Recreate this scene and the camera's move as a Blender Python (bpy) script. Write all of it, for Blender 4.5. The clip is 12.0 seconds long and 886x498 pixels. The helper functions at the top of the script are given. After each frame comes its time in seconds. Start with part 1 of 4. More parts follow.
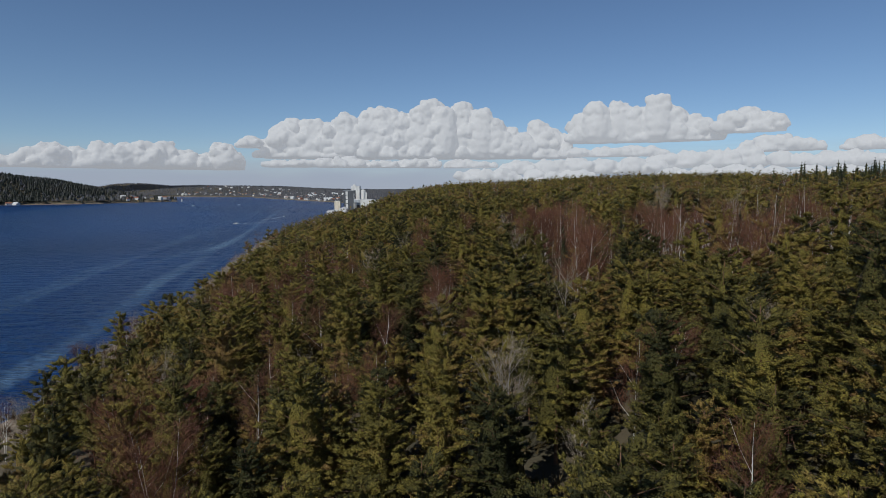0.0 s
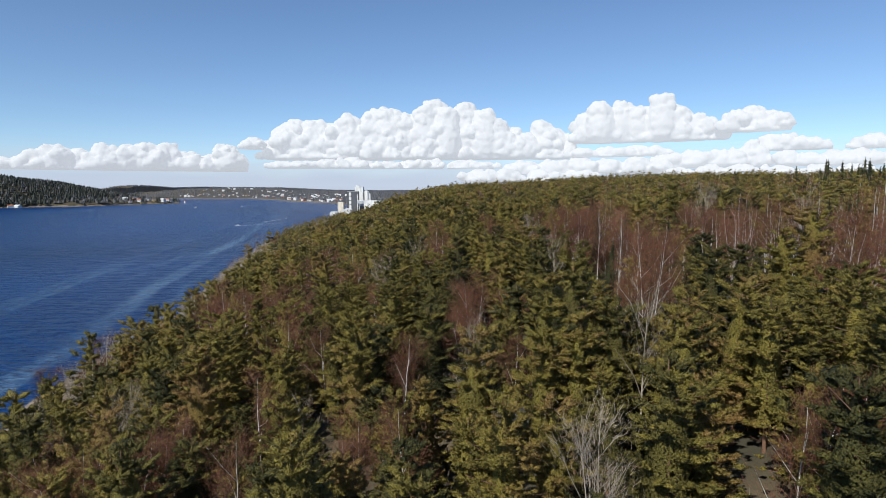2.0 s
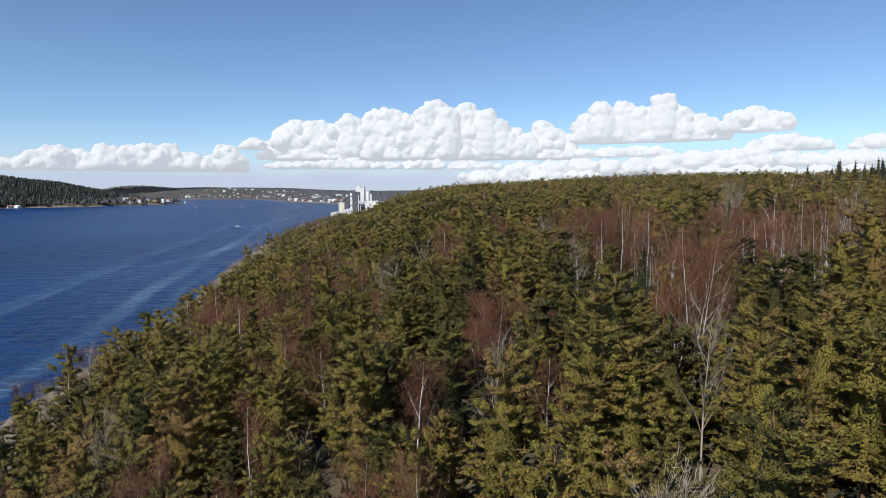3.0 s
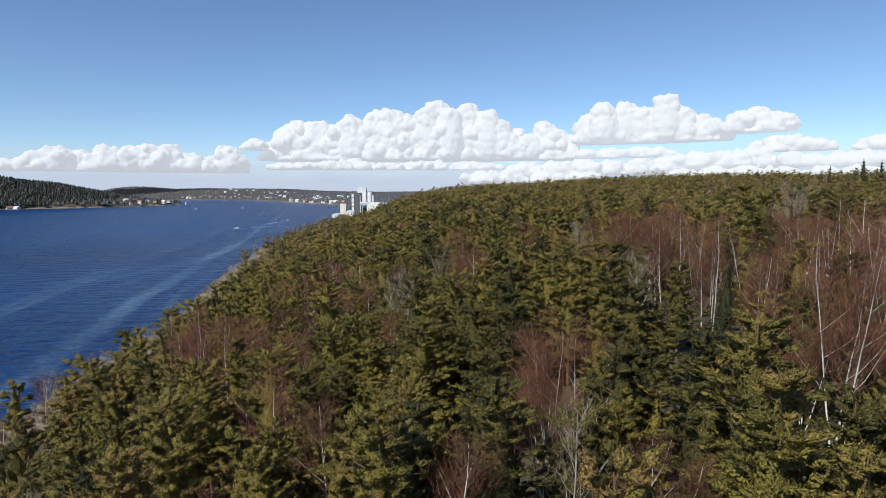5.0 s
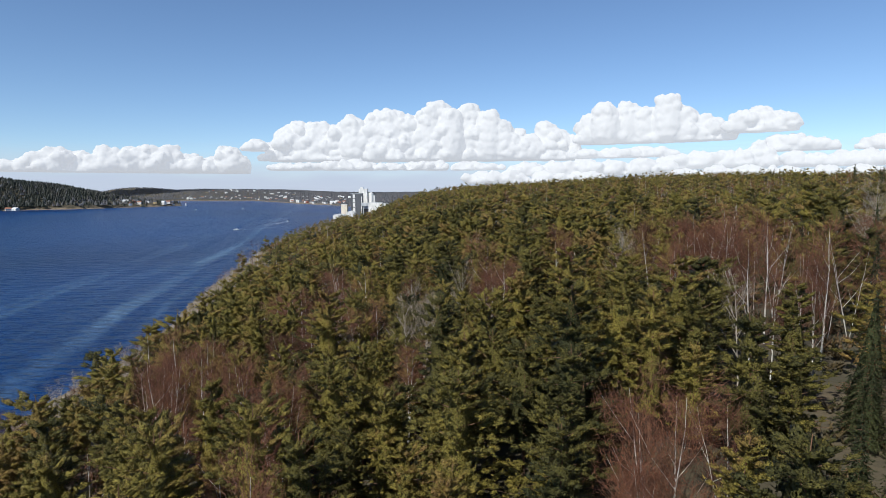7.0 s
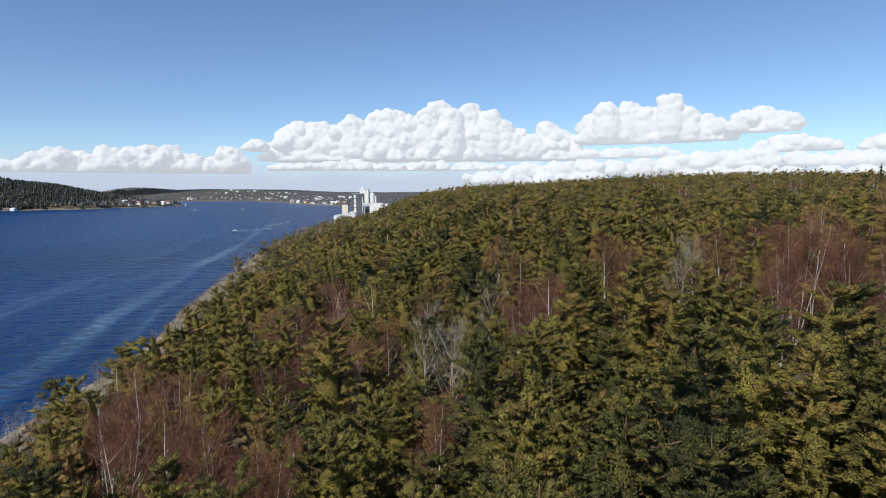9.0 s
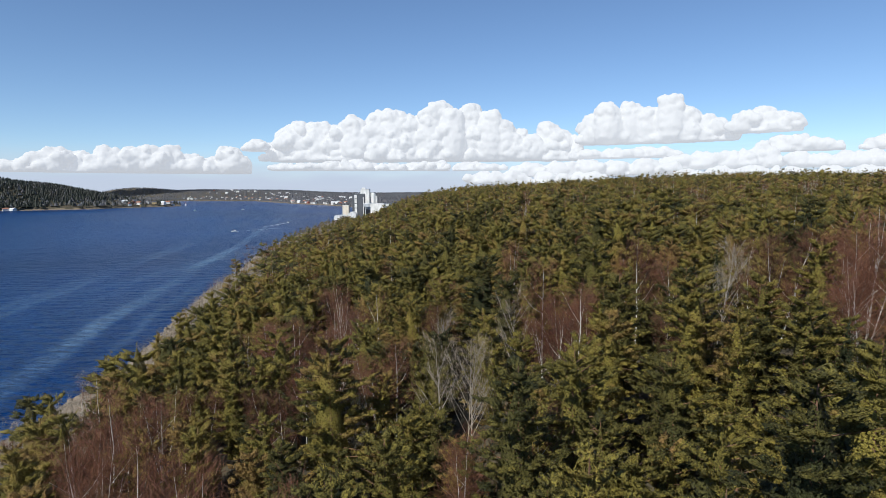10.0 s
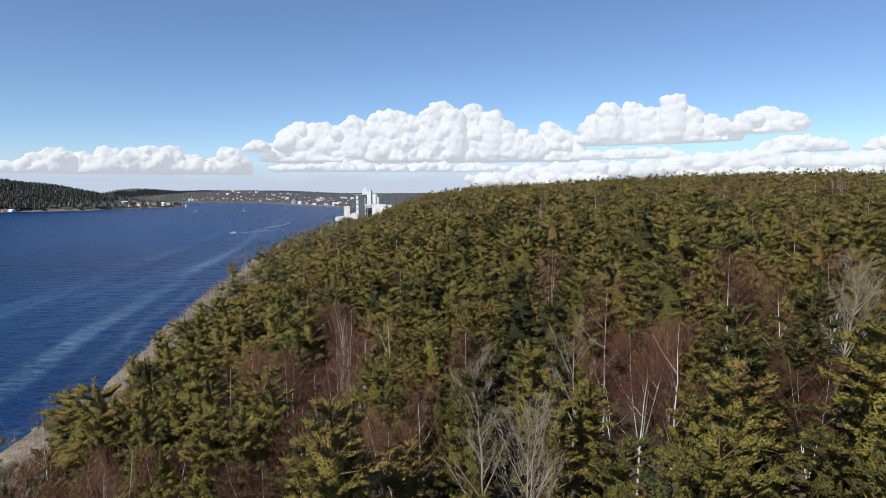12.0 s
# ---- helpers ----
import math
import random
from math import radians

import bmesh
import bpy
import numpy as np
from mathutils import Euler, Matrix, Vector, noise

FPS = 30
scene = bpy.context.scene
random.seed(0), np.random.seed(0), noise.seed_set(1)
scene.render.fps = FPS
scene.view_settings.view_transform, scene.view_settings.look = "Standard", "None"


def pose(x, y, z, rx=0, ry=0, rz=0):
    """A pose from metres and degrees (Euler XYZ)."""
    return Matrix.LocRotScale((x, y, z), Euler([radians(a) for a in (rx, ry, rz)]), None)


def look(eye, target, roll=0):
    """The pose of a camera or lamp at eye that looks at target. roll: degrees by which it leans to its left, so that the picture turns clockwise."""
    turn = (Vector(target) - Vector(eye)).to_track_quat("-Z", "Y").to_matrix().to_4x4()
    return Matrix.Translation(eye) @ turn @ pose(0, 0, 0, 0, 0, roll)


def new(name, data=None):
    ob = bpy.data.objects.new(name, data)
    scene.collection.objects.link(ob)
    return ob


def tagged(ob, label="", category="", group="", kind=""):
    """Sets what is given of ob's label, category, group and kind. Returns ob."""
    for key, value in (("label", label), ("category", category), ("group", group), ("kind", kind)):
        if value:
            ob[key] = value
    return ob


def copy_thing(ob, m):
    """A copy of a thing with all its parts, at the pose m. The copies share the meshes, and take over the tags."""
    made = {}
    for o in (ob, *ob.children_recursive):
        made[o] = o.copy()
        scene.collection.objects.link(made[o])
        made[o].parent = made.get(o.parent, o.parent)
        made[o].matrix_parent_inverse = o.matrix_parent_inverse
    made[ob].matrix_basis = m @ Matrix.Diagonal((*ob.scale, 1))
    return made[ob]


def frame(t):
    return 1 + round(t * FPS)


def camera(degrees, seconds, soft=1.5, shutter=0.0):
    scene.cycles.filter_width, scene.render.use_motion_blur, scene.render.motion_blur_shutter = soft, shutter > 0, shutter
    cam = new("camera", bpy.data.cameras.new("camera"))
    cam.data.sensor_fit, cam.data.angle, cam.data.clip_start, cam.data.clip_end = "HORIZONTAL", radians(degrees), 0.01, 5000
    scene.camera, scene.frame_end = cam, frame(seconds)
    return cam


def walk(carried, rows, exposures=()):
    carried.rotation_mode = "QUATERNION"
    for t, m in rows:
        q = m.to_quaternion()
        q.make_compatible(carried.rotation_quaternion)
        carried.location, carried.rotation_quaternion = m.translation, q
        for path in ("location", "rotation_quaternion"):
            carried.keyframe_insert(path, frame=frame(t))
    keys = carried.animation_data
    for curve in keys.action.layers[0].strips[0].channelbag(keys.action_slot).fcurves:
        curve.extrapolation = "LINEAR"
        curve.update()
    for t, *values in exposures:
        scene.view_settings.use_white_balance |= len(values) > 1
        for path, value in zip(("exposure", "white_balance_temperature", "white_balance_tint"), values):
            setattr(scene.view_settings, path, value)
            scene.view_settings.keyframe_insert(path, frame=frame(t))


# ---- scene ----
import itertools

# ---- the camera and its flight ----
cam = camera(72.0, 12.0, 0.7)
EYE, TILT = 35.4, -5.45
ROWS = [
    (0.0, 0.000, 0.000, 0.000, -0.000, 0.000, 0.000),
    (0.5, -0.579, 3.384, 0.202, 0.140, 0.078, 0.120),
    (1.0, -1.242, 6.656, 0.474, 0.201, 0.061, 0.120),
    (1.5, -1.870, 9.944, 0.726, 0.253, 0.070, 0.150),
    (2.0, -2.490, 13.200, 0.977, 0.296, 0.078, 0.190),
    (2.5, -3.132, 16.488, 1.263, 0.331, 0.105, 0.180),
    (3.0, -3.774, 19.776, 1.570, 0.375, 0.122, 0.190),
    (5.0, -6.313, 32.568, 3.021, 0.488, 0.209, 0.180),
    (5.5, -6.969, 35.880, 3.349, 0.506, 0.218, 0.200),
    (6.0, -7.618, 39.168, 3.669, 0.523, 0.218, 0.250),
    (6.5, -8.253, 42.448, 3.983, 0.549, 0.227, 0.260),
    (7.0, -8.888, 45.680, 4.304, 0.576, 0.235, 0.280),
    (9.0, -11.462, 58.640, 5.567, 0.628, 0.262, 0.260),
    (9.5, -12.111, 61.840, 5.895, 0.654, 0.288, 0.260),
    (10.0, -12.780, 65.000, 6.209, 0.671, 0.279, 0.230),
    (10.5, -13.408, 68.176, 6.509, 0.706, 0.305, 0.230),
    (11.0, -14.022, 71.352, 6.788, 0.732, 0.323, 0.230),
    (11.5, -14.636, 74.512, 7.060, 0.767, 0.340, 0.240),
    (12.0, -15.264, 77.592, 7.353, 0.776, 0.358, 0.250),
]
walk(
    cam,
    [(t, pose(0, 0, EYE, TILT, 0, 0) @ pose(x, y, z, 90 + pitch, roll, yaw)) for t, x, y, z, yaw, pitch, roll in ROWS],
    [(0.0, -0.45, 5900, 9), (0.1, -0.25, 5900, 9), (0.2, 0.12, 5900, 9), (0.3, 0.26, 5900, 9), (12.0, 0.26, 5900, 9)],
)

# ---- light: spring sun from behind on the left, clear sky ----
SUN_ELEVATION, SUN_AZIMUTH = 44.0, -146.0  # degrees; azimuth clockwise from +y
sun = new("sun", bpy.data.lights.new("sun", "SUN"))
sun.data.energy, sun.data.angle, sun.data.color = 5.0, radians(0.53), (1.0, 0.93, 0.80)
a, e = radians(SUN_AZIMUTH), radians(SUN_ELEVATION)
TO_SUN = Vector((math.sin(a) * math.cos(e), math.cos(a) * math.cos(e), math.sin(e)))
sun.matrix_world = look(TO_SUN * 300, (0, 0, 0))

world = bpy.data.worlds.new("sky")
scene.world = world
world.use_nodes = True
sky = world.node_tree.nodes.new("ShaderNodeTexSky")
sky.sky_type, sky.sun_disc = "NISHITA", False
sky.sun_elevation, sky.sun_rotation = e, a
sky.altitude, sky.air_density, sky.dust_density, sky.ozone_density = 30, 0.80, 0.0, 2.6
background = world.node_tree.nodes["Background"]
background.inputs["Strength"].default_value = 0.096
world.node_tree.links.new(sky.outputs[0], background.inputs["Color"])


# ---- materials ----
def material(name):
    m = bpy.data.materials.new(name)
    m.use_nodes = True
    return m, m.node_tree.nodes, m.node_tree.links, m.node_tree.nodes["Principled BSDF"]


def node(nodes, kind, **values):
    n = nodes.new(kind)
    for key, value in values.items():
        n.inputs[key.replace("_", " ")].default_value = value
    return n


def ramp(nodes, links, source, stops):
    r = nodes.new("ShaderNodeValToRGB")
    el = r.color_ramp.elements
    while len(el) < len(stops):
        el.new(0.5)
    for k, (at, colour) in zip(el, stops):
        k.position, k.color = at, (*colour, 1)
    links.new(source, r.inputs[0])
    return r.outputs[0]


def mixed(nodes, links, kind, factor, a, b):
    m = nodes.new("ShaderNodeMix")
    m.data_type, m.blend_type = "RGBA", kind
    for value, socket in ((factor, m.inputs["Factor"]), (a, m.inputs["A"]), (b, m.inputs["B"])):
        if isinstance(value, bpy.types.NodeSocket):
            links.new(value, socket)
        else:
            socket.default_value = value
    return m.outputs["Result"]


def position_noise(nodes, links, scale, detail=3.0, stretch=(1, 1, 1), turn=0.0):
    geo = nodes.new("ShaderNodeNewGeometry")
    mapping = nodes.new("ShaderNodeMapping")
    mapping.inputs["Rotation"].default_value = (0, 0, radians(turn))
    mapping.inputs["Scale"].default_value = stretch
    links.new(geo.outputs["Position"], mapping.inputs["Vector"])
    n = node(nodes, "ShaderNodeTexNoise", Scale=scale, Detail=detail)
    links.new(mapping.outputs[0], n.inputs["Vector"])
    return n.outputs["Fac"]


def foliage(name, stops, through_light=0.3, patch=0.22, gaps=0.0, relief=0.0):
    """Needles or twigs: tint from tree to tree by place, and from tuft to tuft."""
    m, nodes, links, bsdf = material(name)
    island = nodes.new("ShaderNodeNewGeometry").outputs["Random Per Island"]
    tone = nodes.new("ShaderNodeAttribute")
    tone.attribute_name = "tree_tone"
    place = position_noise(nodes, links, patch, 1.5)
    each = nodes.new("ShaderNodeMath")
    each.operation = "MULTIPLY_ADD"
    links.new(tone.outputs["Fac"], each.inputs[0])
    each.inputs[1].default_value = 0.6
    links.new(place, each.inputs[2])
    tree = each.outputs[0]
    wide = position_noise(nodes, links, 0.035, 1.0)
    add = nodes.new("ShaderNodeMath")
    add.operation = "MULTIPLY_ADD"
    links.new(island, add.inputs[0])
    add.inputs[1].default_value = 0.26
    links.new(tree, add.inputs[2])
    add2 = nodes.new("ShaderNodeMath")
    add2.operation = "MULTIPLY_ADD"
    links.new(wide, add2.inputs[0])
    add2.inputs[1].default_value = 0.24
    links.new(add.outputs[0], add2.inputs[2])
    sub = nodes.new("ShaderNodeMath")
    sub.operation = "SUBTRACT"
    links.new(add2.outputs[0], sub.inputs[0])
    sub.inputs[1].default_value = 0.205
    needle = ramp(nodes, links, position_noise(nodes, links, 13.0, 3.0), [(0.36, (0.5, 0.5, 0.5)), (0.64, (1.3, 1.3, 1.3))])
    colour = mixed(nodes, links, "MULTIPLY", 1.0, ramp(nodes, links, sub.outputs[0], stops), needle)
    links.new(colour, bsdf.inputs["Base Color"])
    bsdf.inputs["Roughness"].default_value = 0.6
    bsdf.inputs["Specular IOR Level"].default_value = 0.3
    if relief:
        b = node(nodes, "ShaderNodeBump", Strength=relief, Distance=0.2)
        links.new(position_noise(nodes, links, 11.0, 4.0), b.inputs["Height"])
        links.new(b.outputs[0], bsdf.inputs["Normal"])
    back = nodes.new("ShaderNodeBsdfTranslucent")
    links.new(colour, back.inputs["Color"])
    mix = nodes.new("ShaderNodeMixShader")
    mix.inputs[0].default_value = through_light
    links.new(bsdf.outputs[0], mix.inputs[1])
    links.new(back.outputs[0], mix.inputs[2])
    out = mix.outputs[0]
    if gaps:  # light shows between the needles of a tuft
        open_air = nodes.new("ShaderNodeMath")
        open_air.operation = "LESS_THAN"
        links.new(position_noise(nodes, links, 9.0, 6.0), open_air.inputs[0])
        open_air.inputs[1].default_value = gaps
        clear = nodes.new("ShaderNodeBsdfTransparent")
        cut = nodes.new("ShaderNodeMixShader")
        links.new(open_air.outputs[0], cut.inputs[0])
        links.new(out, cut.inputs[1])
        links.new(clear.outputs[0], cut.inputs[2])
        out = cut.outputs[0]
    links.new(out, nodes["Material Output"].inputs["Surface"])
    return m


def rough(name, stops, scale=0.5, roughness=0.9, bump=0.3, fine=6.0):
    """A dull surface with patches at one scale and grain at another."""
    m, nodes, links, bsdf = material(name)
    n = position_noise(nodes, links, scale, 4.0)
    grain = position_noise(nodes, links, fine, 6.0)
    colour = mixed(nodes, links, "MIX", 0.35, ramp(nodes, links, n, stops), ramp(nodes, links, grain, stops))
    links.new(colour, bsdf.inputs["Base Color"])
    bsdf.inputs["Roughness"].default_value = roughness
    b = node(nodes, "ShaderNodeBump", Strength=bump, Distance=0.1)
    links.new(grain, b.inputs["Height"])
    links.new(b.outputs[0], bsdf.inputs["Normal"])
    return m


PINE = foliage("pine_needles", [(0.12, (0.041, 0.043, 0.011)), (0.42, (0.139, 0.118, 0.024)), (0.66, (0.238, 0.193, 0.035)), (0.95, (0.255, 0.158, 0.049))], 0.15, 0.22, 0.455, 1.0)
SPRUCE = foliage("spruce_needles", [(0.2, (0.030, 0.037, 0.013)), (0.8, (0.072, 0.078, 0.022))], 0.14, 0.22, 0.45, 1.0)
TWIGS = foliage("red_brown_birch_twigs", [(0.2, (0.105, 0.043, 0.024)), (0.5, (0.160, 0.066, 0.036)), (0.85, (0.205, 0.092, 0.050))], 0.2, 0.15)
GREY_TWIGS = foliage("grey_bare_twigs", [(0.2, (0.22, 0.17, 0.12)), (0.8, (0.42, 0.34, 0.25))], 0.2)
SHRUB = foliage("heather_and_shrubs", [(0.2, (0.055, 0.040, 0.020)), (0.5, (0.10, 0.075, 0.030)), (0.8, (0.14, 0.085, 0.045))], 0.2)
FAR_PINE = foliage("distant_conifers", [(0.2, (0.014, 0.019, 0.014)), (0.5, (0.022, 0.027, 0.018)), (0.8, (0.036, 0.036, 0.030))], 0.15, 0.02)
# aerial haze put into the base colour: paler and bluer than FAR_PINE
FAR_WOOD = foliage("haze_tinted_far_shore_woods", [(0.2, (0.060, 0.066, 0.078)), (0.5, (0.082, 0.084, 0.092)), (0.8, (0.112, 0.102, 0.102))], 0.15, 0.02)
PINE_BARK = rough("pine_bark", [(0.3, (0.10, 0.065, 0.045)), (0.7, (0.24, 0.12, 0.06))], 1.0)
BIRCH_BARK = rough("white_birch_bark", [(0.25, (0.18, 0.155, 0.13)), (0.40, (0.48, 0.45, 0.40)), (0.8, (0.66, 0.63, 0.57))], 1.4, 0.7)
GREY_BARK = rough("grey_bark", [(0.3, (0.23, 0.195, 0.15)), (0.7, (0.42, 0.365, 0.295))], 1.2)
BOUGH_BARK = rough("brown_birch_boughs", [(0.3, (0.10, 0.055, 0.040)), (0.7, (0.20, 0.125, 0.095))], 1.2)


# ---- the land: one height field for hill, headland and far shores ----
def smooth(x):
    x = np.clip(x, 0, 1)
    return x * x * (3 - 2 * x)


def soft_noise(x, y, size, seed):
    """Value noise, -1 to 1, with bumps of that size."""
    px, py = x / size + seed * 17.3, y / size - seed * 9.7
    ix, iy = np.floor(px), np.floor(py)
    fx, fy = px - ix, py - iy
    fx, fy = fx * fx * (3 - 2 * fx), fy * fy * (3 - 2 * fy)

    def corner(i, j):
        v = np.sin(i * 127.1 + j * 311.7 + seed * 74.7) * 43758.5453
        return 2 * (v - np.floor(v)) - 1

    top = corner(ix, iy) * (1 - fx) + corner(ix + 1, iy) * fx
    low = corner(ix, iy + 1) * (1 - fx) + corner(ix + 1, iy + 1) * fx
    return top * (1 - fy) + low * fy


def shore_x(y):
    """x of the near shoreline; land lies to the right of it."""
    base = np.interp(y, [-600, 0, 100, 145, 185, 250, 312, 400, 520, 905, 1100, 1500], [-30, -52, -69, -77, -80, -95, -107, -122, -140, -168, -150, -60])
    return base + soft_noise(0 * y, y, 14, 3) * 1.8


def inland(x, y):
    return x - shore_x(y)


def height(x, y):
    d = inland(x, y)
    # the near hill: a short bank, an even slope, then a broad crown
    flat = 36 * smooth((y - 290) / 200)
    s = np.maximum(d - flat * smooth(d / 60), np.minimum(d, 0))
    bank = 1.2 * smooth(d / 6)
    knee = 80.0
    slope = np.interp(s, [0, 30, 60, knee], [0, 5.2, 14.5, 20.5])
    crown = np.maximum(s - knee, 0)
    hill = bank + slope + 0.034 * np.minimum(crown, 300) + 3.4 * smooth(crown / 50)
    hill = hill - 7.0 * np.exp(-(((x - 110) / 90) ** 2) - ((y - 190) / 110) ** 2)
    hill = hill + 6.5 * np.exp(-(((x - 60) / 190) ** 2) - ((y - 690) / 190) ** 2) * smooth(d / 120)
    hill = hill + 5.5 * np.exp(-(((x - 235) / 120) ** 2) - ((y - 610) / 170) ** 2)
    hill = hill - 0.02 * np.maximum(y - 760, 0) * smooth(d / 100)
    hill = hill * (1 - smooth((y - 1000) / 350) * 0.85)
    hill = hill + smooth(d / 25) * (soft_noise(x, y, 28, 1) * 1.1 + soft_noise(x, y, 9, 2) * 0.5)
    hill = np.where(d < 0, np.maximum(d * 0.3, -25), hill)
    # the wooded headland across the water
    tip = np.interp(y, [900, 1300, 1500, 1630, 1850, 2030, 2120, 2300], [-1500, -1180, -1075, -955, -920, -880, -1050, -2300])
    dl = tip + soft_noise(0 * y, y, 60, 5) * 10 - x
    top = np.interp(y, [900, 1400, 1620, 1800, 1950, 2050], [62, 70, 70, 58, 40, 12])
    head = np.where(dl > 0, 9.0 * smooth(dl / 6) + top * smooth(dl / 270) + soft_noise(x, y, 90, 6) * 4 * smooth(dl / 80), np.maximum(dl * 0.2, -25))
    # the far shore with its town, and low hills behind it
    edge = np.interp(x, [-4900, -2300, -1584, -1112, -600, -348, -200, 0, 300], [4300, 3900, 3685, 3473, 2390, 1891, 1600, 1350, 1300])
    df = (y - edge - soft_noise(x, 0 * y, 120, 7) * 40) * 0.55
    far = np.where(df > 0, 9.0 * smooth(df / 6) + 26 * smooth(df / 260) + 20 * smooth((df - 150) / 420) + (5 + 12 * smooth((y - 2800) / 800)) * soft_noise(x, y, 420, 8) * smooth(df / 300), np.maximum(df * 0.2, -25))
    far = np.where(far > 0, far * (0.36 + 0.64 * smooth((y - 2000) / 1900)), far)
    far = np.where((far > 0) & (y > 2000), far * (0.6 + 0.4 * smooth((-x - 600) / 1000)), far)
    far = far + 24 * smooth((-x - 500) / 1000) * smooth((df - 170) / 300) * (0.8 + 0.6 * soft_noise(x, y, 560, 12)) * smooth((y - 2500) / 1300)
    far = far + smooth(df / 200) * (12 * np.exp(-(((x + 1560) / 260) ** 2) - ((y - 4250) / 220) ** 2) + 52 * np.exp(-(((x + 2240) / 300) ** 2) - ((y - 4300) / 220) ** 2))
    return np.maximum(np.maximum(hill, head), np.maximum(far, -25))


def spot(x, y):
    return float(height(np.array([float(x)]), np.array([float(y)]))[0])


def mesh_of(name, verts, faces, materials, slots=None, smooth_shade=False, tone=None):
    """A mesh from arrays: verts (n, 3), triangles (m, 3), and a material slot for each triangle."""
    me = bpy.data.meshes.new(name)
    verts, faces = np.asarray(verts, np.float32), np.asarray(faces, np.int32)
    me.vertices.add(len(verts))
    me.vertices.foreach_set("co", verts.ravel())
    me.loops.add(faces.size)
    me.loops.foreach_set("vertex_index", faces.ravel())
    me.polygons.add(len(faces))
    me.polygons.foreach_set("loop_start", np.arange(0, faces.size, 3, dtype=np.int32))
    for m in materials:
        me.materials.append(m)
    if slots is not None:
        me.polygons.foreach_set("material_index", np.asarray(slots, np.int32))
    me.polygons.foreach_set("use_smooth", np.full(len(faces), smooth_shade))
    if tone is not None:
        me.attributes.new("tree_tone", "FLOAT", "POINT").data.foreach_set("value", np.asarray(tone, np.float32))
    me.update(calc_edges=True)
    me.validate()
    return me


def sheet(name, xs, ys, zs, materials):
    nx, ny = len(xs), len(ys)
    gx, gy = np.meshgrid(xs, ys)
    z = zs(gx, gy)
    i = (np.arange(ny - 1)[:, None] * nx + np.arange(nx - 1)[None, :]).ravel()
    tris = np.concatenate([np.stack([i, i + 1, i + nx + 1], 1), np.stack([i, i + nx + 1, i + nx], 1)])
    return new(name, mesh_of(name, np.stack([gx.ravel(), gy.ravel(), z.ravel()], 1), tris, materials, None, True))


# ground: heather, grass and moss under the trees, pale gravel and rock along the bank
GROUND, nodes, links, bsdf = material("forest_floor_and_gravel")
soil = ramp(nodes, links, position_noise(nodes, links, 0.12, 5.0), [(0.3, (0.034, 0.032, 0.017)), (0.5, (0.058, 0.047, 0.026)), (0.7, (0.090, 0.068, 0.038))])
stone = ramp(nodes, links, position_noise(nodes, links, 0.9, 8.0), [(0.3, (0.090, 0.066, 0.042)), (0.5, (0.185, 0.142, 0.096)), (0.7, (0.30, 0.24, 0.172))])
geo = nodes.new("ShaderNodeNewGeometry")
split = nodes.new("ShaderNodeSeparateXYZ")
links.new(geo.outputs["Position"], split.inputs[0])
wobble = nodes.new("ShaderNodeMath")
wobble.operation = "MULTIPLY_ADD"
links.new(position_noise(nodes, links, 0.10, 5.0), wobble.inputs[0])
wobble.inputs[1].default_value = 16.0
links.new(split.outputs["Z"], wobble.inputs[2])
limit = nodes.new("ShaderNodeMapRange")
limit.inputs["From Min"].default_value, limit.inputs["From Max"].default_value = 9.6, 12.2
limit.inputs["To Min"].default_value, limit.inputs["To Max"].default_value = 1.0, 0.0
links.new(wobble.outputs[0], limit.inputs["Value"])
links.new(mixed(nodes, links, "MIX", limit.outputs[0], soil, stone), bsdf.inputs["Base Color"])
bsdf.inputs["Roughness"].default_value = 0.95
b = node(nodes, "ShaderNodeBump", Strength=0.6, Distance=0.4)
links.new(position_noise(nodes, links, 1.2, 8.0), b.inputs["Height"])
links.new(b.outputs[0], bsdf.inputs["Normal"])

xs = np.concatenate([np.linspace(-4900, -1500, 44), np.linspace(-1480, -200, 62), np.linspace(-190, -120, 18), np.arange(-118, 90, 4.0), np.linspace(92, 420, 45), np.linspace(440, 4900, 44)])
ys = np.concatenate([np.linspace(-4900, -60, 30), np.linspace(-50, 20, 15), np.arange(22, 345, 4.0), np.linspace(350, 900, 60), np.linspace(910, 2400, 68), np.linspace(2420, 4900, 70)])
ground = tagged(sheet("ground", xs, ys, height, [GROUND]), "brown forest floor with pale gravel along the shore bank", "ground", kind="structure")

# water: wind ripples, and sky sheen of slicks painted paler along the fjord
WATER, nodes, links, bsdf = material("fjord_water")
bend = position_noise(nodes, links, 0.004, 2.0)
geo = nodes.new("ShaderNodeNewGeometry")
split = nodes.new("ShaderNodeSeparateXYZ")
links.new(geo.outputs["Position"], split.inputs[0])


def maths(kind, a, b, c=0.0):
    m = nodes.new("ShaderNodeMath")
    m.operation = kind
    for value, socket in zip((a, b, c), m.inputs):
        if isinstance(value, bpy.types.NodeSocket):
            links.new(value, socket)
        else:
            socket.default_value = value
    return m.outputs[0]


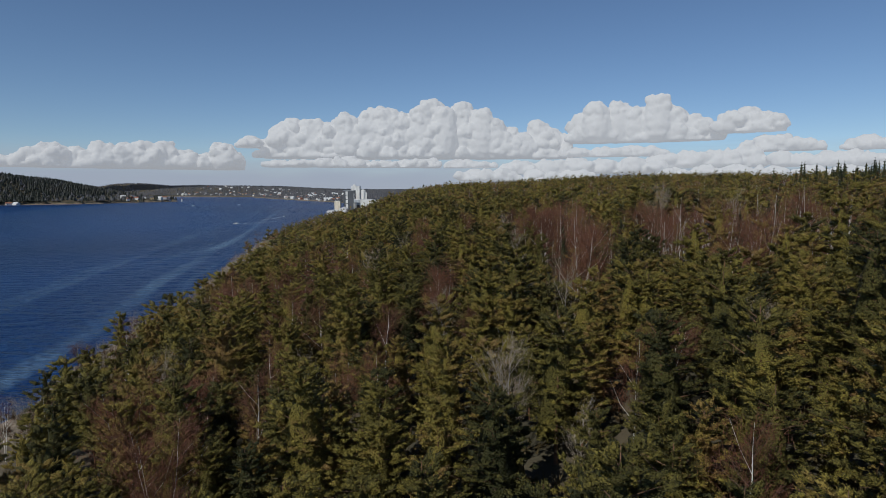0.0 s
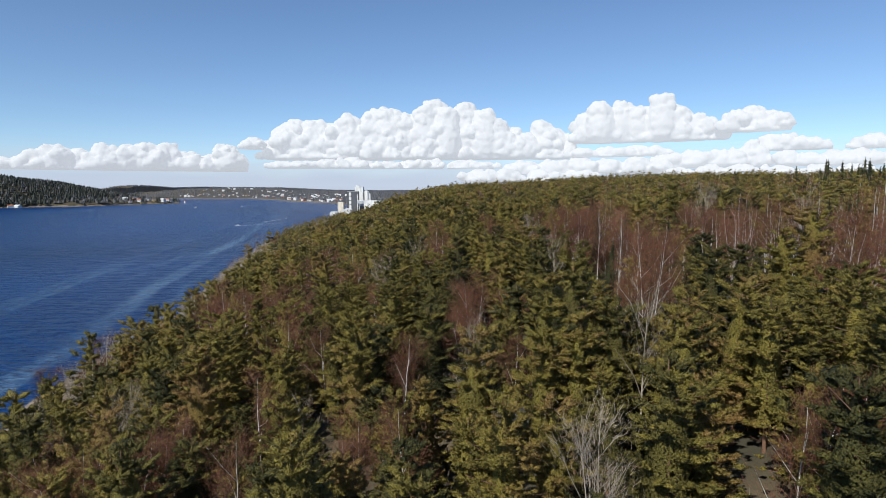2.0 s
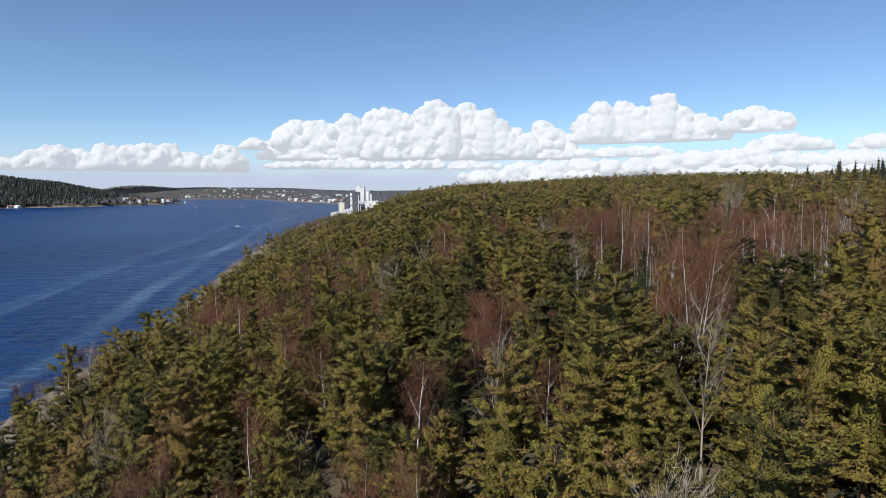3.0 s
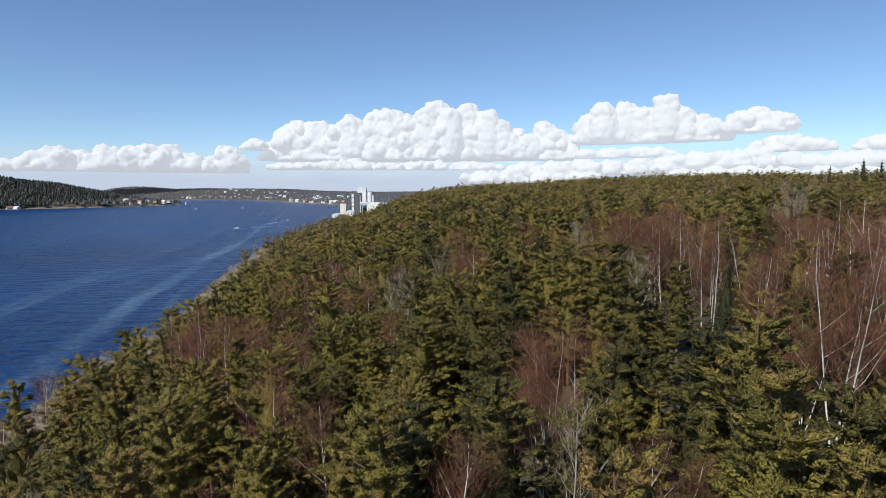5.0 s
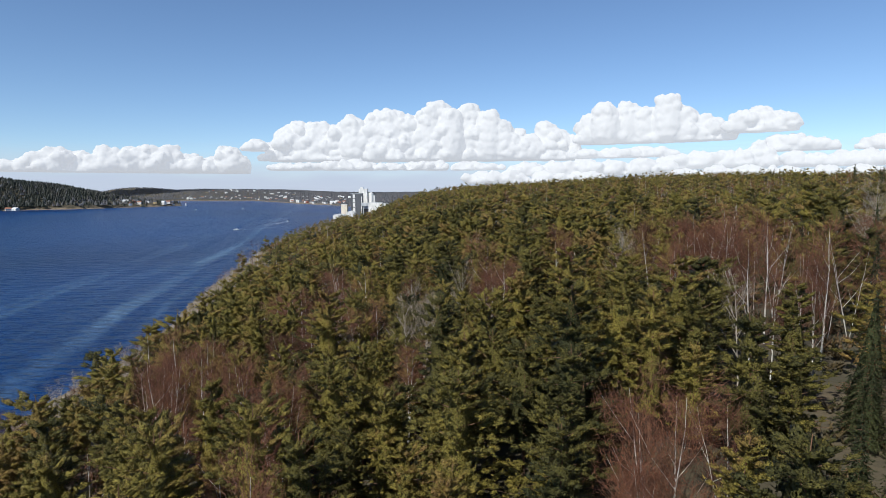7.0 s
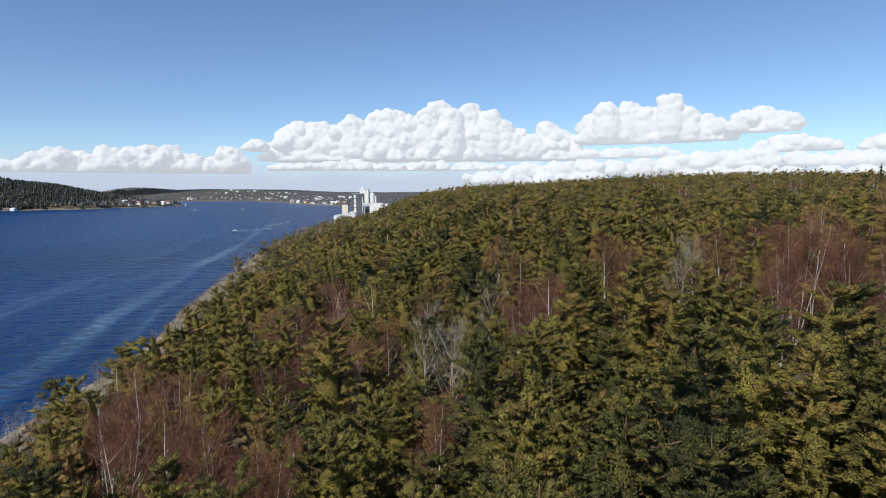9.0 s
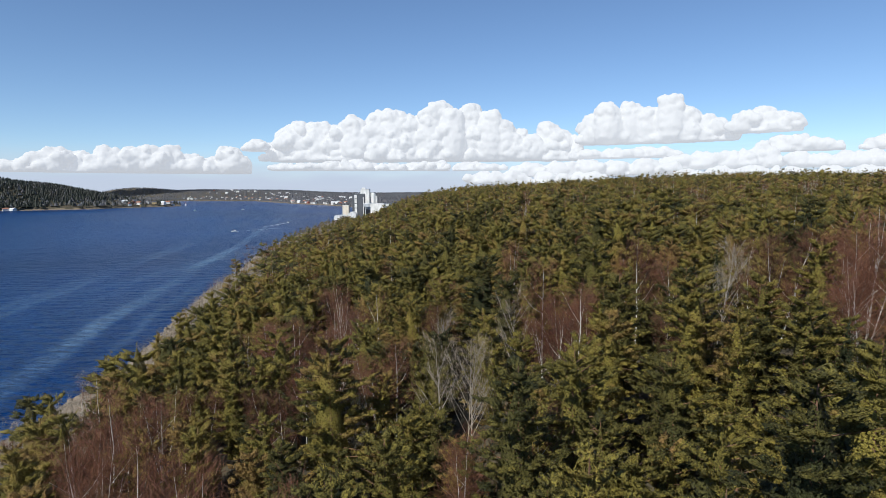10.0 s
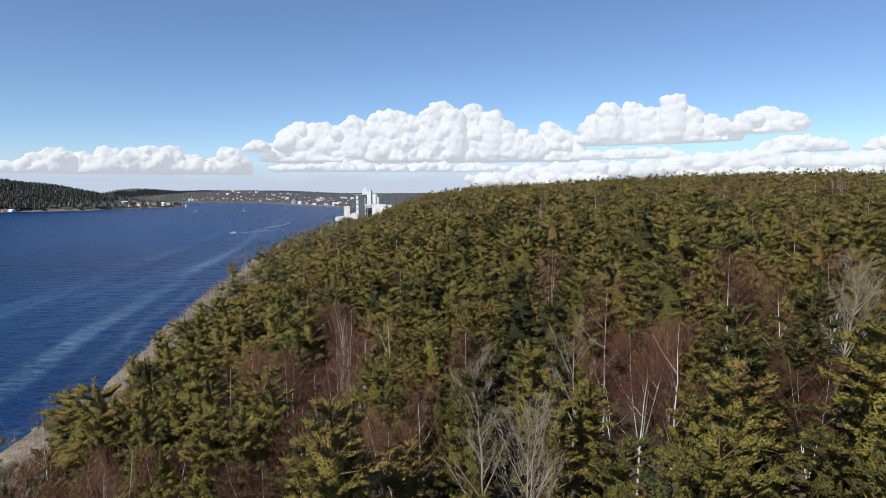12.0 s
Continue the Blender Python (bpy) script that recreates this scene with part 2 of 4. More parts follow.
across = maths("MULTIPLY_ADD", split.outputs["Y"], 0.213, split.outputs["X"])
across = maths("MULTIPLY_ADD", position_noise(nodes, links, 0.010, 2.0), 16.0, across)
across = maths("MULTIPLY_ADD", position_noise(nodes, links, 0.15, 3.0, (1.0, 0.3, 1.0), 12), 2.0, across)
lane = maths("MULTIPLY_ADD", across, 1 / 300.0, 274 / 300.0)  # lanes along the fjord for the painted sheen of smoother water
SHEEN_STREAKS = [(0.0, 0.0), (0.12, 0.0), (0.125, 0.4), (0.13, 0.0), (0.242, 0.0), (0.248, 0.8), (0.256, 0.0), (0.30, 0.0), (0.305, 0.3), (0.31, 0.0), (0.60, 0.02), (0.615, 0.55), (0.622, 0.1), (0.634, 0.8), (0.642, 0.0), (0.69, 0.0), (0.694, 0.35), (0.70, 0.05), (0.733, 0.1), (0.744, 1.0), (0.756, 0.9), (0.762, 0.0), (0.78, 0.05), (0.787, 0.8), (0.793, 0.0), (0.815, 0.0), (0.818, 0.6), (0.822, 0.0)]
slick_sheen = ramp(nodes, links, lane, [(at, (v, v, v)) for at, v in SHEEN_STREAKS])
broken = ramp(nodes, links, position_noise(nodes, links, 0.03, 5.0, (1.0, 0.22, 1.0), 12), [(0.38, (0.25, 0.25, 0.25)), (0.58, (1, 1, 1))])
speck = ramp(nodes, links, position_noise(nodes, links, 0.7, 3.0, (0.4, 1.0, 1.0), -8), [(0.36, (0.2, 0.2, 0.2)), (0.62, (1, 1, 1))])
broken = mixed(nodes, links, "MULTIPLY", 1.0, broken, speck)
slick_sheen = mixed(nodes, links, "MULTIPLY", 1.0, slick_sheen, broken)
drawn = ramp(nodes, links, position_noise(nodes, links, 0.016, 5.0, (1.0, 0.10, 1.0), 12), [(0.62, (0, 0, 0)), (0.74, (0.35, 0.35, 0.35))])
slick_sheen = mixed(nodes, links, "ADD", 1.0, slick_sheen, drawn)
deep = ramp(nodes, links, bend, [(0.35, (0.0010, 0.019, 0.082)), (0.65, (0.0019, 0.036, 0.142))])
# sky reflection in the lanes is mixed in as a paler base colour
links.new(mixed(nodes, links, "MIX", slick_sheen, deep, (0.085, 0.150, 0.245, 1)), bsdf.inputs["Base Color"])
bsdf.inputs["Roughness"].default_value, bsdf.inputs["IOR"].default_value = 0.28, 1.33
bsdf.inputs["Specular IOR Level"].default_value = 0.09
small = position_noise(nodes, links, 1.1, 4.0, (0.35, 1.0, 1.0), -8)
long = position_noise(nodes, links, 0.26, 4.0, (0.35, 1.0, 1.0), -14)
b1 = node(nodes, "ShaderNodeBump", Strength=1.0, Distance=1.5)
links.new(small, b1.inputs["Height"])
b2 = node(nodes, "ShaderNodeBump", Strength=1.0, Distance=4.2)
links.new(long, b2.inputs["Height"])
links.new(b1.outputs[0], b2.inputs["Normal"])
links.new(b2.outputs[0], bsdf.inputs["Normal"])
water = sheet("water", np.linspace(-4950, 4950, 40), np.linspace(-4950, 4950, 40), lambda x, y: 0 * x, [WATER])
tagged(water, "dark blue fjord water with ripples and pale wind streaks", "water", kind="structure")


# ---- building blocks for trees ----
def unit(v):
    return v / np.maximum(np.linalg.norm(v, axis=-1, keepdims=True), 1e-9)


def tube(points, radii, sides):
    """A tapered tube along points."""
    points = np.asarray(points, float)
    n = len(points)
    along = unit(np.gradient(points, axis=0))
    side = unit(np.cross(along, [0.31, 0.77, 0.55]))
    other = np.cross(along, side)
    ang = np.arange(sides) * 2 * np.pi / sides
    ring = side[:, None] * np.cos(ang)[None, :, None] + other[:, None] * np.sin(ang)[None, :, None]
    verts = (points[:, None] + ring * np.asarray(radii)[:, None, None]).reshape(-1, 3)
    i = (np.arange(n - 1)[:, None] * sides + np.arange(sides)[None]).ravel()
    j = (np.arange(n - 1)[:, None] * sides + (np.arange(sides)[None] + 1) % sides).ravel()
    return verts, np.concatenate([np.stack([i, j, j + sides], 1), np.stack([i, j + sides, i + sides], 1)])


def joined(pieces):
    verts, faces, n = [], [], 0
    for v, f in pieces:
        verts.append(v)
        faces.append(f + n)
        n += len(v)
    return np.concatenate(verts), np.concatenate(faces)


def blades(centres, ways, faces_to, length, width, count, spread, rng):
    """Tufts: count pointed blades fanned from each centre about its way, their flats turned outwards."""
    n = len(centres) * count
    c = np.repeat(centres, count, 0)
    w = unit(np.repeat(ways, count, 0) + rng.normal(0, spread, (n, 3)))
    size = np.repeat(np.broadcast_to(length, len(centres)), count)[:, None] * rng.uniform(0.6, 1.2, (n, 1))
    toward = np.repeat(faces_to, count, 0) + rng.normal(0, 0.35, (n, 3))
    flat = unit(np.cross(w, toward)) * size * width * 0.5
    start = c - w * size * 0.35 + rng.normal(0, 0.08, (n, 3)) * size
    verts = np.stack([start + flat, start - flat, start + w * size], 1).reshape(-1, 3)
    normal = np.cross(verts[1::3] - verts[0::3], verts[2::3] - verts[0::3])
    turned = (normal * toward).sum(1) < 0
    i = np.arange(n) * 3
    tris = np.stack([i, i + 1, i + 2], 1)
    tris[turned] = tris[turned][:, ::-1]
    return verts, tris


def lump(pts, low, high, widths, sides, rng):
    """The dense inside of a crown: an uneven closed body round the stem."""
    n = len(widths)
    rings = []
    for k, w in enumerate(widths):
        c = along(pts, low + (high - low) * k / (n - 1))
        a = np.arange(sides) * 2 * np.pi / sides + k * 0.4
        r = w * rng.uniform(0.78, 1.2, sides)
        rings.append(np.stack([c[0] + r * np.cos(a), c[1] + r * np.sin(a), c[2] + rng.normal(0, 0.11, sides)], 1))
    verts = np.concatenate(rings)
    i = (np.arange(n - 1)[:, None] * sides + np.arange(sides)[None]).ravel()
    j = (np.arange(n - 1)[:, None] * sides + (np.arange(sides)[None] + 1) % sides).ravel()
    return verts, np.concatenate([np.stack([i, j, j + sides], 1), np.stack([i, j + sides, i + sides], 1)])


def stem(h, lean, radius, rng, steps=6, top=0.12):
    t = np.linspace(0, 1, steps)
    bend = rng.normal(0, 0.012 * h, (steps, 2)).cumsum(0) * 0.6
    pts = np.stack([lean[0] * t * h + bend[:, 0] * t, lean[1] * t * h + bend[:, 1] * t, t * h - 0.3 * (1 - t)], 1)
    return pts, radius * (1 - t * (1 - top))


def along(pts, u):
    t = np.linspace(0, 1, len(pts))
    return np.array([np.interp(u, t, pts[:, k]) for k in range(3)])


PAD = np.array([(1, 0, 0), (-0.8, 0, 0), (0, 1, 0), (0, -1, 0), (0, 0, 1), (0, 0, -0.7)], float)
PAD_FACES = np.array([(0, 2, 4), (2, 1, 4), (1, 3, 4), (3, 0, 4), (2, 0, 5), (1, 2, 5), (3, 1, 5), (0, 3, 5)])


def pads(centres, out, aside, up, rng):
    """Dense clumps of needles: small uneven bodies, one at each centre, with half axes out, aside and up."""
    n = len(centres)
    form = PAD[None] * rng.uniform(0.7, 1.3, (n, 6, 1)) + rng.normal(0, 0.12, (n, 6, 3))
    verts = centres[:, None] + form[..., :1] * out[:, None] + form[..., 1:2] * aside[:, None] + form[..., 2:] * up[:, None]
    return verts.reshape(-1, 3), (PAD_FACES[None] + (np.arange(n) * 6)[:, None, None]).reshape(-1, 3)


def pine(rng, h, wide, fine):
    """A Scots pine: trunk, rising limbs, clumps of needles bristling with upturned shoots. fine 3: nearest, 0: far."""
    pts, radii = stem(h, rng.normal(0, 0.02, 2), 0.012 * h + 0.02, rng, 6 if fine == 3 else 2)
    trunk = tube(pts, radii, 7 if fine == 3 else 3)
    base = rng.uniform(0.14, 0.36)
    fat = rng.uniform(0.34, 0.72)
    lean_az, lean = rng.uniform(0, 6.28), rng.uniform(0.05, 0.35)
    rows = {3: int(h * (1 - base) * 1.4), 2: int(h * (1 - base) * 1.2), 1: int(h * (1 - base) * 0.85), 0: int(h * 0.36)}[fine]
    limbs, spots, outs, asides, ups, centres, ways = [], [], [], [], [], [], []
    for k in range(rows):
        count = {3: rng.integers(5, 8), 2: rng.integers(5, 7), 1: 5, 0: 4}[fine]
        turn = rng.uniform(0, 6.28)
        tier = rng.uniform(0.84, 1.14)
        for b in range(count):
            u = min(max((k + rng.uniform(-0.45, 0.45)) / rows, 0), 0.97)
            start = along(pts, base + (1 - base) * u)
            az = turn + b * 6.283 / count + rng.normal(0, 0.25)
            r = (wide * ((1 - u) ** fat) * min(1, 0.7 + 1.4 * u) + 0.12) * tier * rng.uniform(0.68, 1.16) * (1 + lean * math.cos(az - lean_az))
            out = np.array([math.cos(az), math.sin(az), rng.uniform(0.0, 0.22) + 0.6 * u * u])
            aside = np.array([-math.sin(az), math.cos(az), 0.0])
            if fine == 3 and b % 2 == 0:
                limbs.append(tube([start, start + out * r], [0.03 * r / wide + 0.012, 0.008], 3))
            m = {3: 2 + int(r * 1.8), 2: 1 + int(r * 1.1), 1: 1 + int(r > 0.9), 0: 1}[fine]
            s = rng.uniform(0.42, 0.98, m) if m > 1 else np.array([0.66])
            big = {3: 0.25, 2: 0.36, 1: 0.17 * r + 0.28, 0: 0.38 * r + 0.3}[fine]
            for q in s:
                p = start + out * r * q + aside * rng.normal(0, 0.2) * r * q + [0, 0, rng.normal(0, 0.06) + 0.1 * r * q**3]
                g = big * rng.uniform(0.75, 1.3)
                spots.append(p)
                outs.append(out * g * 1.35)
                asides.append(aside * g)
                ups.append(np.array([0, 0, g * (0.62 if fine > 1 else 0.5)]))
                n = {3: 4, 2: 3, 1: 2, 0: 1}[fine]
                a = rng.uniform(0, 6.28, (n, 1))
                rim = outs[-1] * np.cos(a) + asides[-1] * np.sin(a)
                centres.append(p + rim * rng.uniform(0.35, 0.9, (n, 1)) + ups[-1] * rng.uniform(0.1, 0.8, (n, 1)))
                ways.append(rim / g * 0.5 + out * [0.5, 0.5, 0.2] + [0, 0, 0.45 + 0.4 * u])
    length = {3: 0.33, 2: 0.46, 1: 0.66, 0: 1.0}[fine]
    centres.append(pts[-1:] - [[0, 0, 0.1]])
    ways.append(np.array([[0, 0, 1.0]]))
    centres, ways = np.concatenate(centres), np.concatenate(ways)
    tufts = blades(centres, ways, unit(ways + [0, 0, 0.5]), length * rng.uniform(0.75, 1.25, len(centres)), {3: 0.21, 2: 0.25, 1: 0.32, 0: 0.45}[fine], {3: 3, 2: 3, 1: 3, 0: 3}[fine], 0.5, rng)
    sprays = pads(np.array(spots), np.array(outs), np.array(asides), np.array(ups), rng)
    # the shaded needles round the stem close the crown
    core = lump(pts, base, 0.95, [wide * 0.42 * (1 - q) ** fat + 0.04 for q in np.linspace(0, 1, 5)], 5, rng)
    return {"trunk": trunk, "branchwork": joined(limbs) if limbs else None, "crown": joined([tufts, sprays, core] if fine else [tufts, sprays])}


def spruce(rng, h, wide, fine):
    """A spruce: a narrow dark spire of drooping branches."""
    pts, radii = stem(h, (0, 0), 0.011 * h + 0.02, rng, 6 if fine == 3 else 2)
    trunk = tube(pts, radii, 6 if fine == 3 else 3)
    rows = {3: int(h * 1.9), 2: int(h * 1.3), 1: int(h * 0.9), 0: int(h * 0.6)}[fine]
    centres, ways, sizes, limbs = [], [], [], []
    for k in range(rows):
        u = k / rows
        start = along(pts, 0.08 + 0.9 * u)
        count = {3: 7, 2: 6, 1: 5, 0: 4}[fine]
        turn = rng.uniform(0, 6.28)
        for b in range(count):
            az = turn + b * 6.283 / count + rng.normal(0, 0.2)
            r = (wide * (1 - u) ** 0.85 + 0.12) * rng.uniform(0.75, 1.12)
            out = np.array([math.cos(az), math.sin(az), -0.28])
            n = {3: max(2, int(r * 3.6)), 2: max(1, int(r * 1.8)), 1: 1, 0: 1}[fine]
            s = np.linspace(0.5, 1.0, n)[:, None] if n > 1 else np.array([[0.8]])
            if fine == 3 and b % 2 == 0:
                limbs.append(tube([start, start + out * r], [0.03, 0.008], 3))
            centres.append(start + out * r * s + rng.normal(0, 0.04, (n, 3)))
            ways.append(np.tile(out + [0, 0, 0.12], (n, 1)))
            sizes.append(np.full(n, {3: 0.40, 2: 0.6, 1: 1.0, 0: 1.3}[fine]))
    centres.append(pts[-1:] - [[0, 0, 0.2]])
    ways.append(np.array([[0, 0, 1.0]]))
    sizes.append(np.array([0.7]))
    centres, ways, sizes = np.concatenate(centres), np.concatenate(ways), np.concatenate(sizes)
    crown = [blades(centres, ways, unit(ways * [1, 1, 0] + [0, 0, 0.9]), sizes, {3: 0.26, 2: 0.34, 1: 0.5, 0: 0.7}[fine], {3: 6, 2: 5, 1: 3, 0: 3}[fine], 0.45, rng)]
    crown.append(lump(pts, 0.08, 0.98, [wide * 0.6 * (1 - u) + 0.05 for u in np.linspace(0, 1, 4)], 5, rng))
    return {"trunk": trunk, "branchwork": joined(limbs) if limbs else None, "crown": joined(crown)}


def bare_tree(rng, h, stems, fine, upright=0.9, twigs=1.0, boughs=3, stout=1.0):
    """A leafless birch or ash: pale stems, rising limbs, a haze of fine twigs."""
    wood, small, centres, ways = [], [], [], []
    for k in range(stems):
        az = rng.uniform(0, 6.28)
        tilt = 0.04 if stems == 1 else rng.uniform(0.08, 0.24)
        tall = h * rng.uniform(0.8, 1.0)
        thick = (0.0058 * h + 0.02) / stems**0.3
        pts, radii = stem(tall, (tilt * math.cos(az), tilt * math.sin(az)), thick, rng, 8 if fine > 1 else 4, 0.1)
        wood.append(tube(pts, radii, 6 if fine == 3 else 3))
        n = {3: 14, 2: 8, 1: 4, 0: 3}[fine]
        for b in range(n):
            u = 0.32 + 0.62 * (b + rng.uniform(0, 0.9)) / n
            start = along(pts, u)
            a = rng.uniform(0, 6.28)
            r = tall * rng.uniform(0.14, 0.30) * (1.15 - u * 0.8)
            out = np.array([math.cos(a), math.sin(a), upright + rng.uniform(-0.2, 0.6)])
            mid = start + out * r * 0.5 + rng.normal(0, 0.05 * r, 3) - [0, 0, 0.05 * r]
            end = start + out * r + rng.normal(0, 0.08 * r, 3) + [0, 0, 0.12 * r]
            wide = (thick * (1 - u) * 0.55 + 0.007) * stout
            (wood if b % 3 == 0 and u < 0.75 else small).append(tube([start, mid, end] if fine > 1 else [start, end], [wide, wide * 0.65, 0.006][: 3 if fine > 1 else 2], 3))
            if fine == 3:
                for q in range(boughs):
                    s0 = start + (end - start) * rng.uniform(0.35, 0.85)
                    w = unit(out + rng.normal(0, 0.4, 3))
                    e0 = s0 + w * r * rng.uniform(0.3, 0.55)
                    small.append(tube([s0, s0 + (e0 - s0) * 0.5 + rng.normal(0, 0.04 * r, 3), e0], [0.010 * stout, 0.008 * stout, 0.004 * stout], 3))
                    centres.append(s0 + (e0 - s0) * rng.uniform(0.4, 1, (3, 1)))
                    ways.append(np.tile(w, (3, 1)))
            m = {3: 5, 2: 6, 1: 5, 0: 4}[fine]
            centres.append(start + (end - start) * rng.uniform(0.35, 1.1, (m, 1)) + rng.normal(0, 0.10 * r, (m, 3)))
            ways.append(np.tile(unit(out), (m, 1)))
    centres, ways = np.concatenate(centres), np.concatenate(ways)
    count = max(2, int({3: 10, 2: 6, 1: 4, 0: 3}[fine] * twigs))
    centres = np.repeat(centres, count, 0)
    centres = centres + rng.normal(0, 0.035 * h, centres.shape)
    ways = np.repeat(ways, count, 0) * [0.7, 0.7, 1.0]
    haze = blades(centres, ways, rng.normal(0, 1, ways.shape), 0.065 * h, {3: 0.030, 2: 0.05, 1: 0.12, 0: 0.2}[fine], 1, 0.38, rng)
    return {"stem": joined(wood), "branchwork": joined(small), "twig_haze": haze}


def bush(rng, h, fine=1):
    n = 9
    p = rng.normal(0, 0.3 * h, (n, 3)) * [1, 1, 0.35] + [0, 0, 0.35 * h]
    return {"crown": blades(p, unit(p * [1, 1, 1.5] + [0, 0, 0.2]), unit(p + [0, 0, h]), 0.6 * h, 0.22, 8, 0.6, rng)}


SKIN = {"pine": {"trunk": PINE_BARK, "branchwork": PINE_BARK, "crown": PINE}, "spruce": {"trunk": PINE_BARK, "branchwork": PINE_BARK, "crown": SPRUCE},
        "birch": {"stem": BIRCH_BARK, "branchwork": BOUGH_BARK, "twig_haze": TWIGS}, "ash": {"stem": GREY_BARK, "branchwork": GREY_BARK, "twig_haze": GREY_TWIGS},
        "shrub": {"crown": SHRUB}, "scrub": {"stem": GREY_BARK, "branchwork": GREY_BARK, "twig_haze": GREY_TWIGS}}


def shapes(kind, fine, count, seed):
    """Several shapes of one kind of tree, in true metres."""
    out = []
    for k in range(count):
        rng = np.random.default_rng(seed * 100 + k)
        if kind == "pine":
            out.append(pine(rng, rng.uniform(7.8, 10.4), rng.uniform(2.1, 3.3), fine))
        elif kind == "spruce":
            out.append(spruce(rng, rng.uniform(11, 14), rng.uniform(2.0, 2.6), fine))
        elif kind == "birch":
            out.append(bare_tree(rng, rng.uniform(9.7, 10.4), (1, 2, 1, 3)[k % 4], fine))
        elif kind == "ash":
            out.append(bare_tree(rng, rng.uniform(9.6, 10.4), (1, 2, 1)[k % 3], fine, 1.4, 0.24, 5, 1.25))
        elif kind == "scrub":
            out.append(bare_tree(rng, rng.uniform(3.5, 5), 3, min(fine, 2), 1.4, 1.0))
        else:
            out.append(bush(rng, rng.uniform(0.8, 1.6)))
    return out


LABEL = {"pine": ("yellow-green Scots pine with brushy needle tufts", "pine tree"),
         "spruce": ("tall dark green spruce with drooping branches", "spruce tree"),
         "birch": ("leafless birch with white stem and red-brown twigs", "birch tree"),
         "ash": ("leafless pale grey tree with upright bare limbs", "bare tree")}


def tree_things(kind, places, seed, variants):
    """Trees as things of their own: places are (x, y, scale, turn)."""
    made = []
    for k, parts in enumerate(shapes(kind, 3, variants, seed)):
        root = new(kind + "_tree")
        for name, geometry in parts.items():
            if geometry is not None:
                ob = new(name, mesh_of(name, *geometry, [SKIN[kind][name]], None, True, tone=np.full(len(geometry[0]), (k * 0.618) % 1.0 - 0.5)))
                ob.parent = root
                if name in ("branchwork", "twig_haze"):
                    tagged(ob, kind="stuff")
        tagged(root, LABEL[kind][0], LABEL[kind][1], kind + " trees on the slope")
        made.append(root)
    for k, (x, y, s, turn) in enumerate(places):
        root = made[k % variants]
        m = pose(x, y, spot(x, y), 0, 0, turn)
        ob = root if k < variants else copy_thing(root, m)
        ob.matrix_basis = m
        ob.scale = (s, s, s)


def stuff(name, label, category, kind, sets):
    """Many trees in one mesh. sets: (fine, places, seed, variants)."""
    mats = list(dict.fromkeys(SKIN[kind].values()))
    verts, faces, slots, tones, n = [], [], [], [], 0
    shade = np.random.default_rng(len(name))
    for fine, places, seed, variants in sets:
        if len(places) == 0:
            continue
        pool = shapes(kind, fine, variants, seed)
        z = height(places[:, 0], places[:, 1])
        for k in range(variants):
            rows = np.arange(k, len(places), variants)
            if len(rows) == 0:
                continue
            c, s = np.cos(np.radians(places[rows, 3])), np.sin(np.radians(places[rows, 3]))
            size = places[rows, 2]
            tone = shade.uniform(-0.5, 0.5, len(rows))
            for part_name, geometry in pool[k].items():
                if geometry is None:
                    continue
                v, f = geometry
                out = np.empty((len(rows), len(v), 3), np.float32)
                out[..., 0] = (v[None, :, 0] * c[:, None] - v[None, :, 1] * s[:, None]) * size[:, None] + places[rows, 0][:, None]
                out[..., 1] = (v[None, :, 0] * s[:, None] + v[None, :, 1] * c[:, None]) * size[:, None] + places[rows, 1][:, None]
                out[..., 2] = v[None, :, 2] * size[:, None] + z[rows][:, None]
                verts.append(out.reshape(-1, 3))
                faces.append((f[None] + (np.arange(len(rows)) * len(v))[:, None, None] + n).reshape(-1, 3))
                slots.append(np.full(len(rows) * len(f), mats.index(SKIN[kind][part_name])))
                tones.append(np.repeat(tone, len(v)))
                n += len(rows) * len(v)
    me = mesh_of(name, np.concatenate(verts), np.concatenate(faces), mats, np.concatenate(slots), True, np.concatenate(tones))
    return tagged(new(name, me), label, category, kind="stuff")


# ---- where the trees stand ----
rng = np.random.default_rng(11)


def scatter(x0, x1, y0, y1, gap):
    gx, gy = np.meshgrid(np.arange(x0, x1, gap), np.arange(y0, y1, gap))
    return np.stack([gx.ravel(), gy.ravel()], 1) + rng.uniform(-0.42, 0.42, (gx.size, 2)) * gap


def in_sight(p, margin=14):
    """The wedge of land that the flight looks over."""
    x, y = p[:, 0], p[:, 1]
    return (x < 0.80 * y + margin) & (x > -0.76 * y - margin - 12)


near = scatter(-110, 240, -50, 215, 3.9)
middle = scatter(-150, 330, 215, 380, 4.2)
distant = scatter(-190, 520, 380, 790, 6.9)
plots = np.concatenate([near, middle, distant])
d = inland(plots[:, 0], plots[:, 1])
beside = (plots[:, 1] < 150) & (plots[:, 0] < 120) & (plots[:, 0] > -90)
plots = plots[(in_sight(plots) | beside) & (d > 4)]
d = inland(plots[:, 0], plots[:, 1])
x, y = plots[:, 0], plots[:, 1]
chance = rng.uniform(0, 1, len(plots))
patch = soft_noise(x, y, 30, 21) + 0.6 * soft_noise(x, y, 11, 22)


def stand(cx, cy, rx, ry):
    return np.exp(-(((x - cx) / rx) ** 2) - ((y - cy) / ry) ** 2)


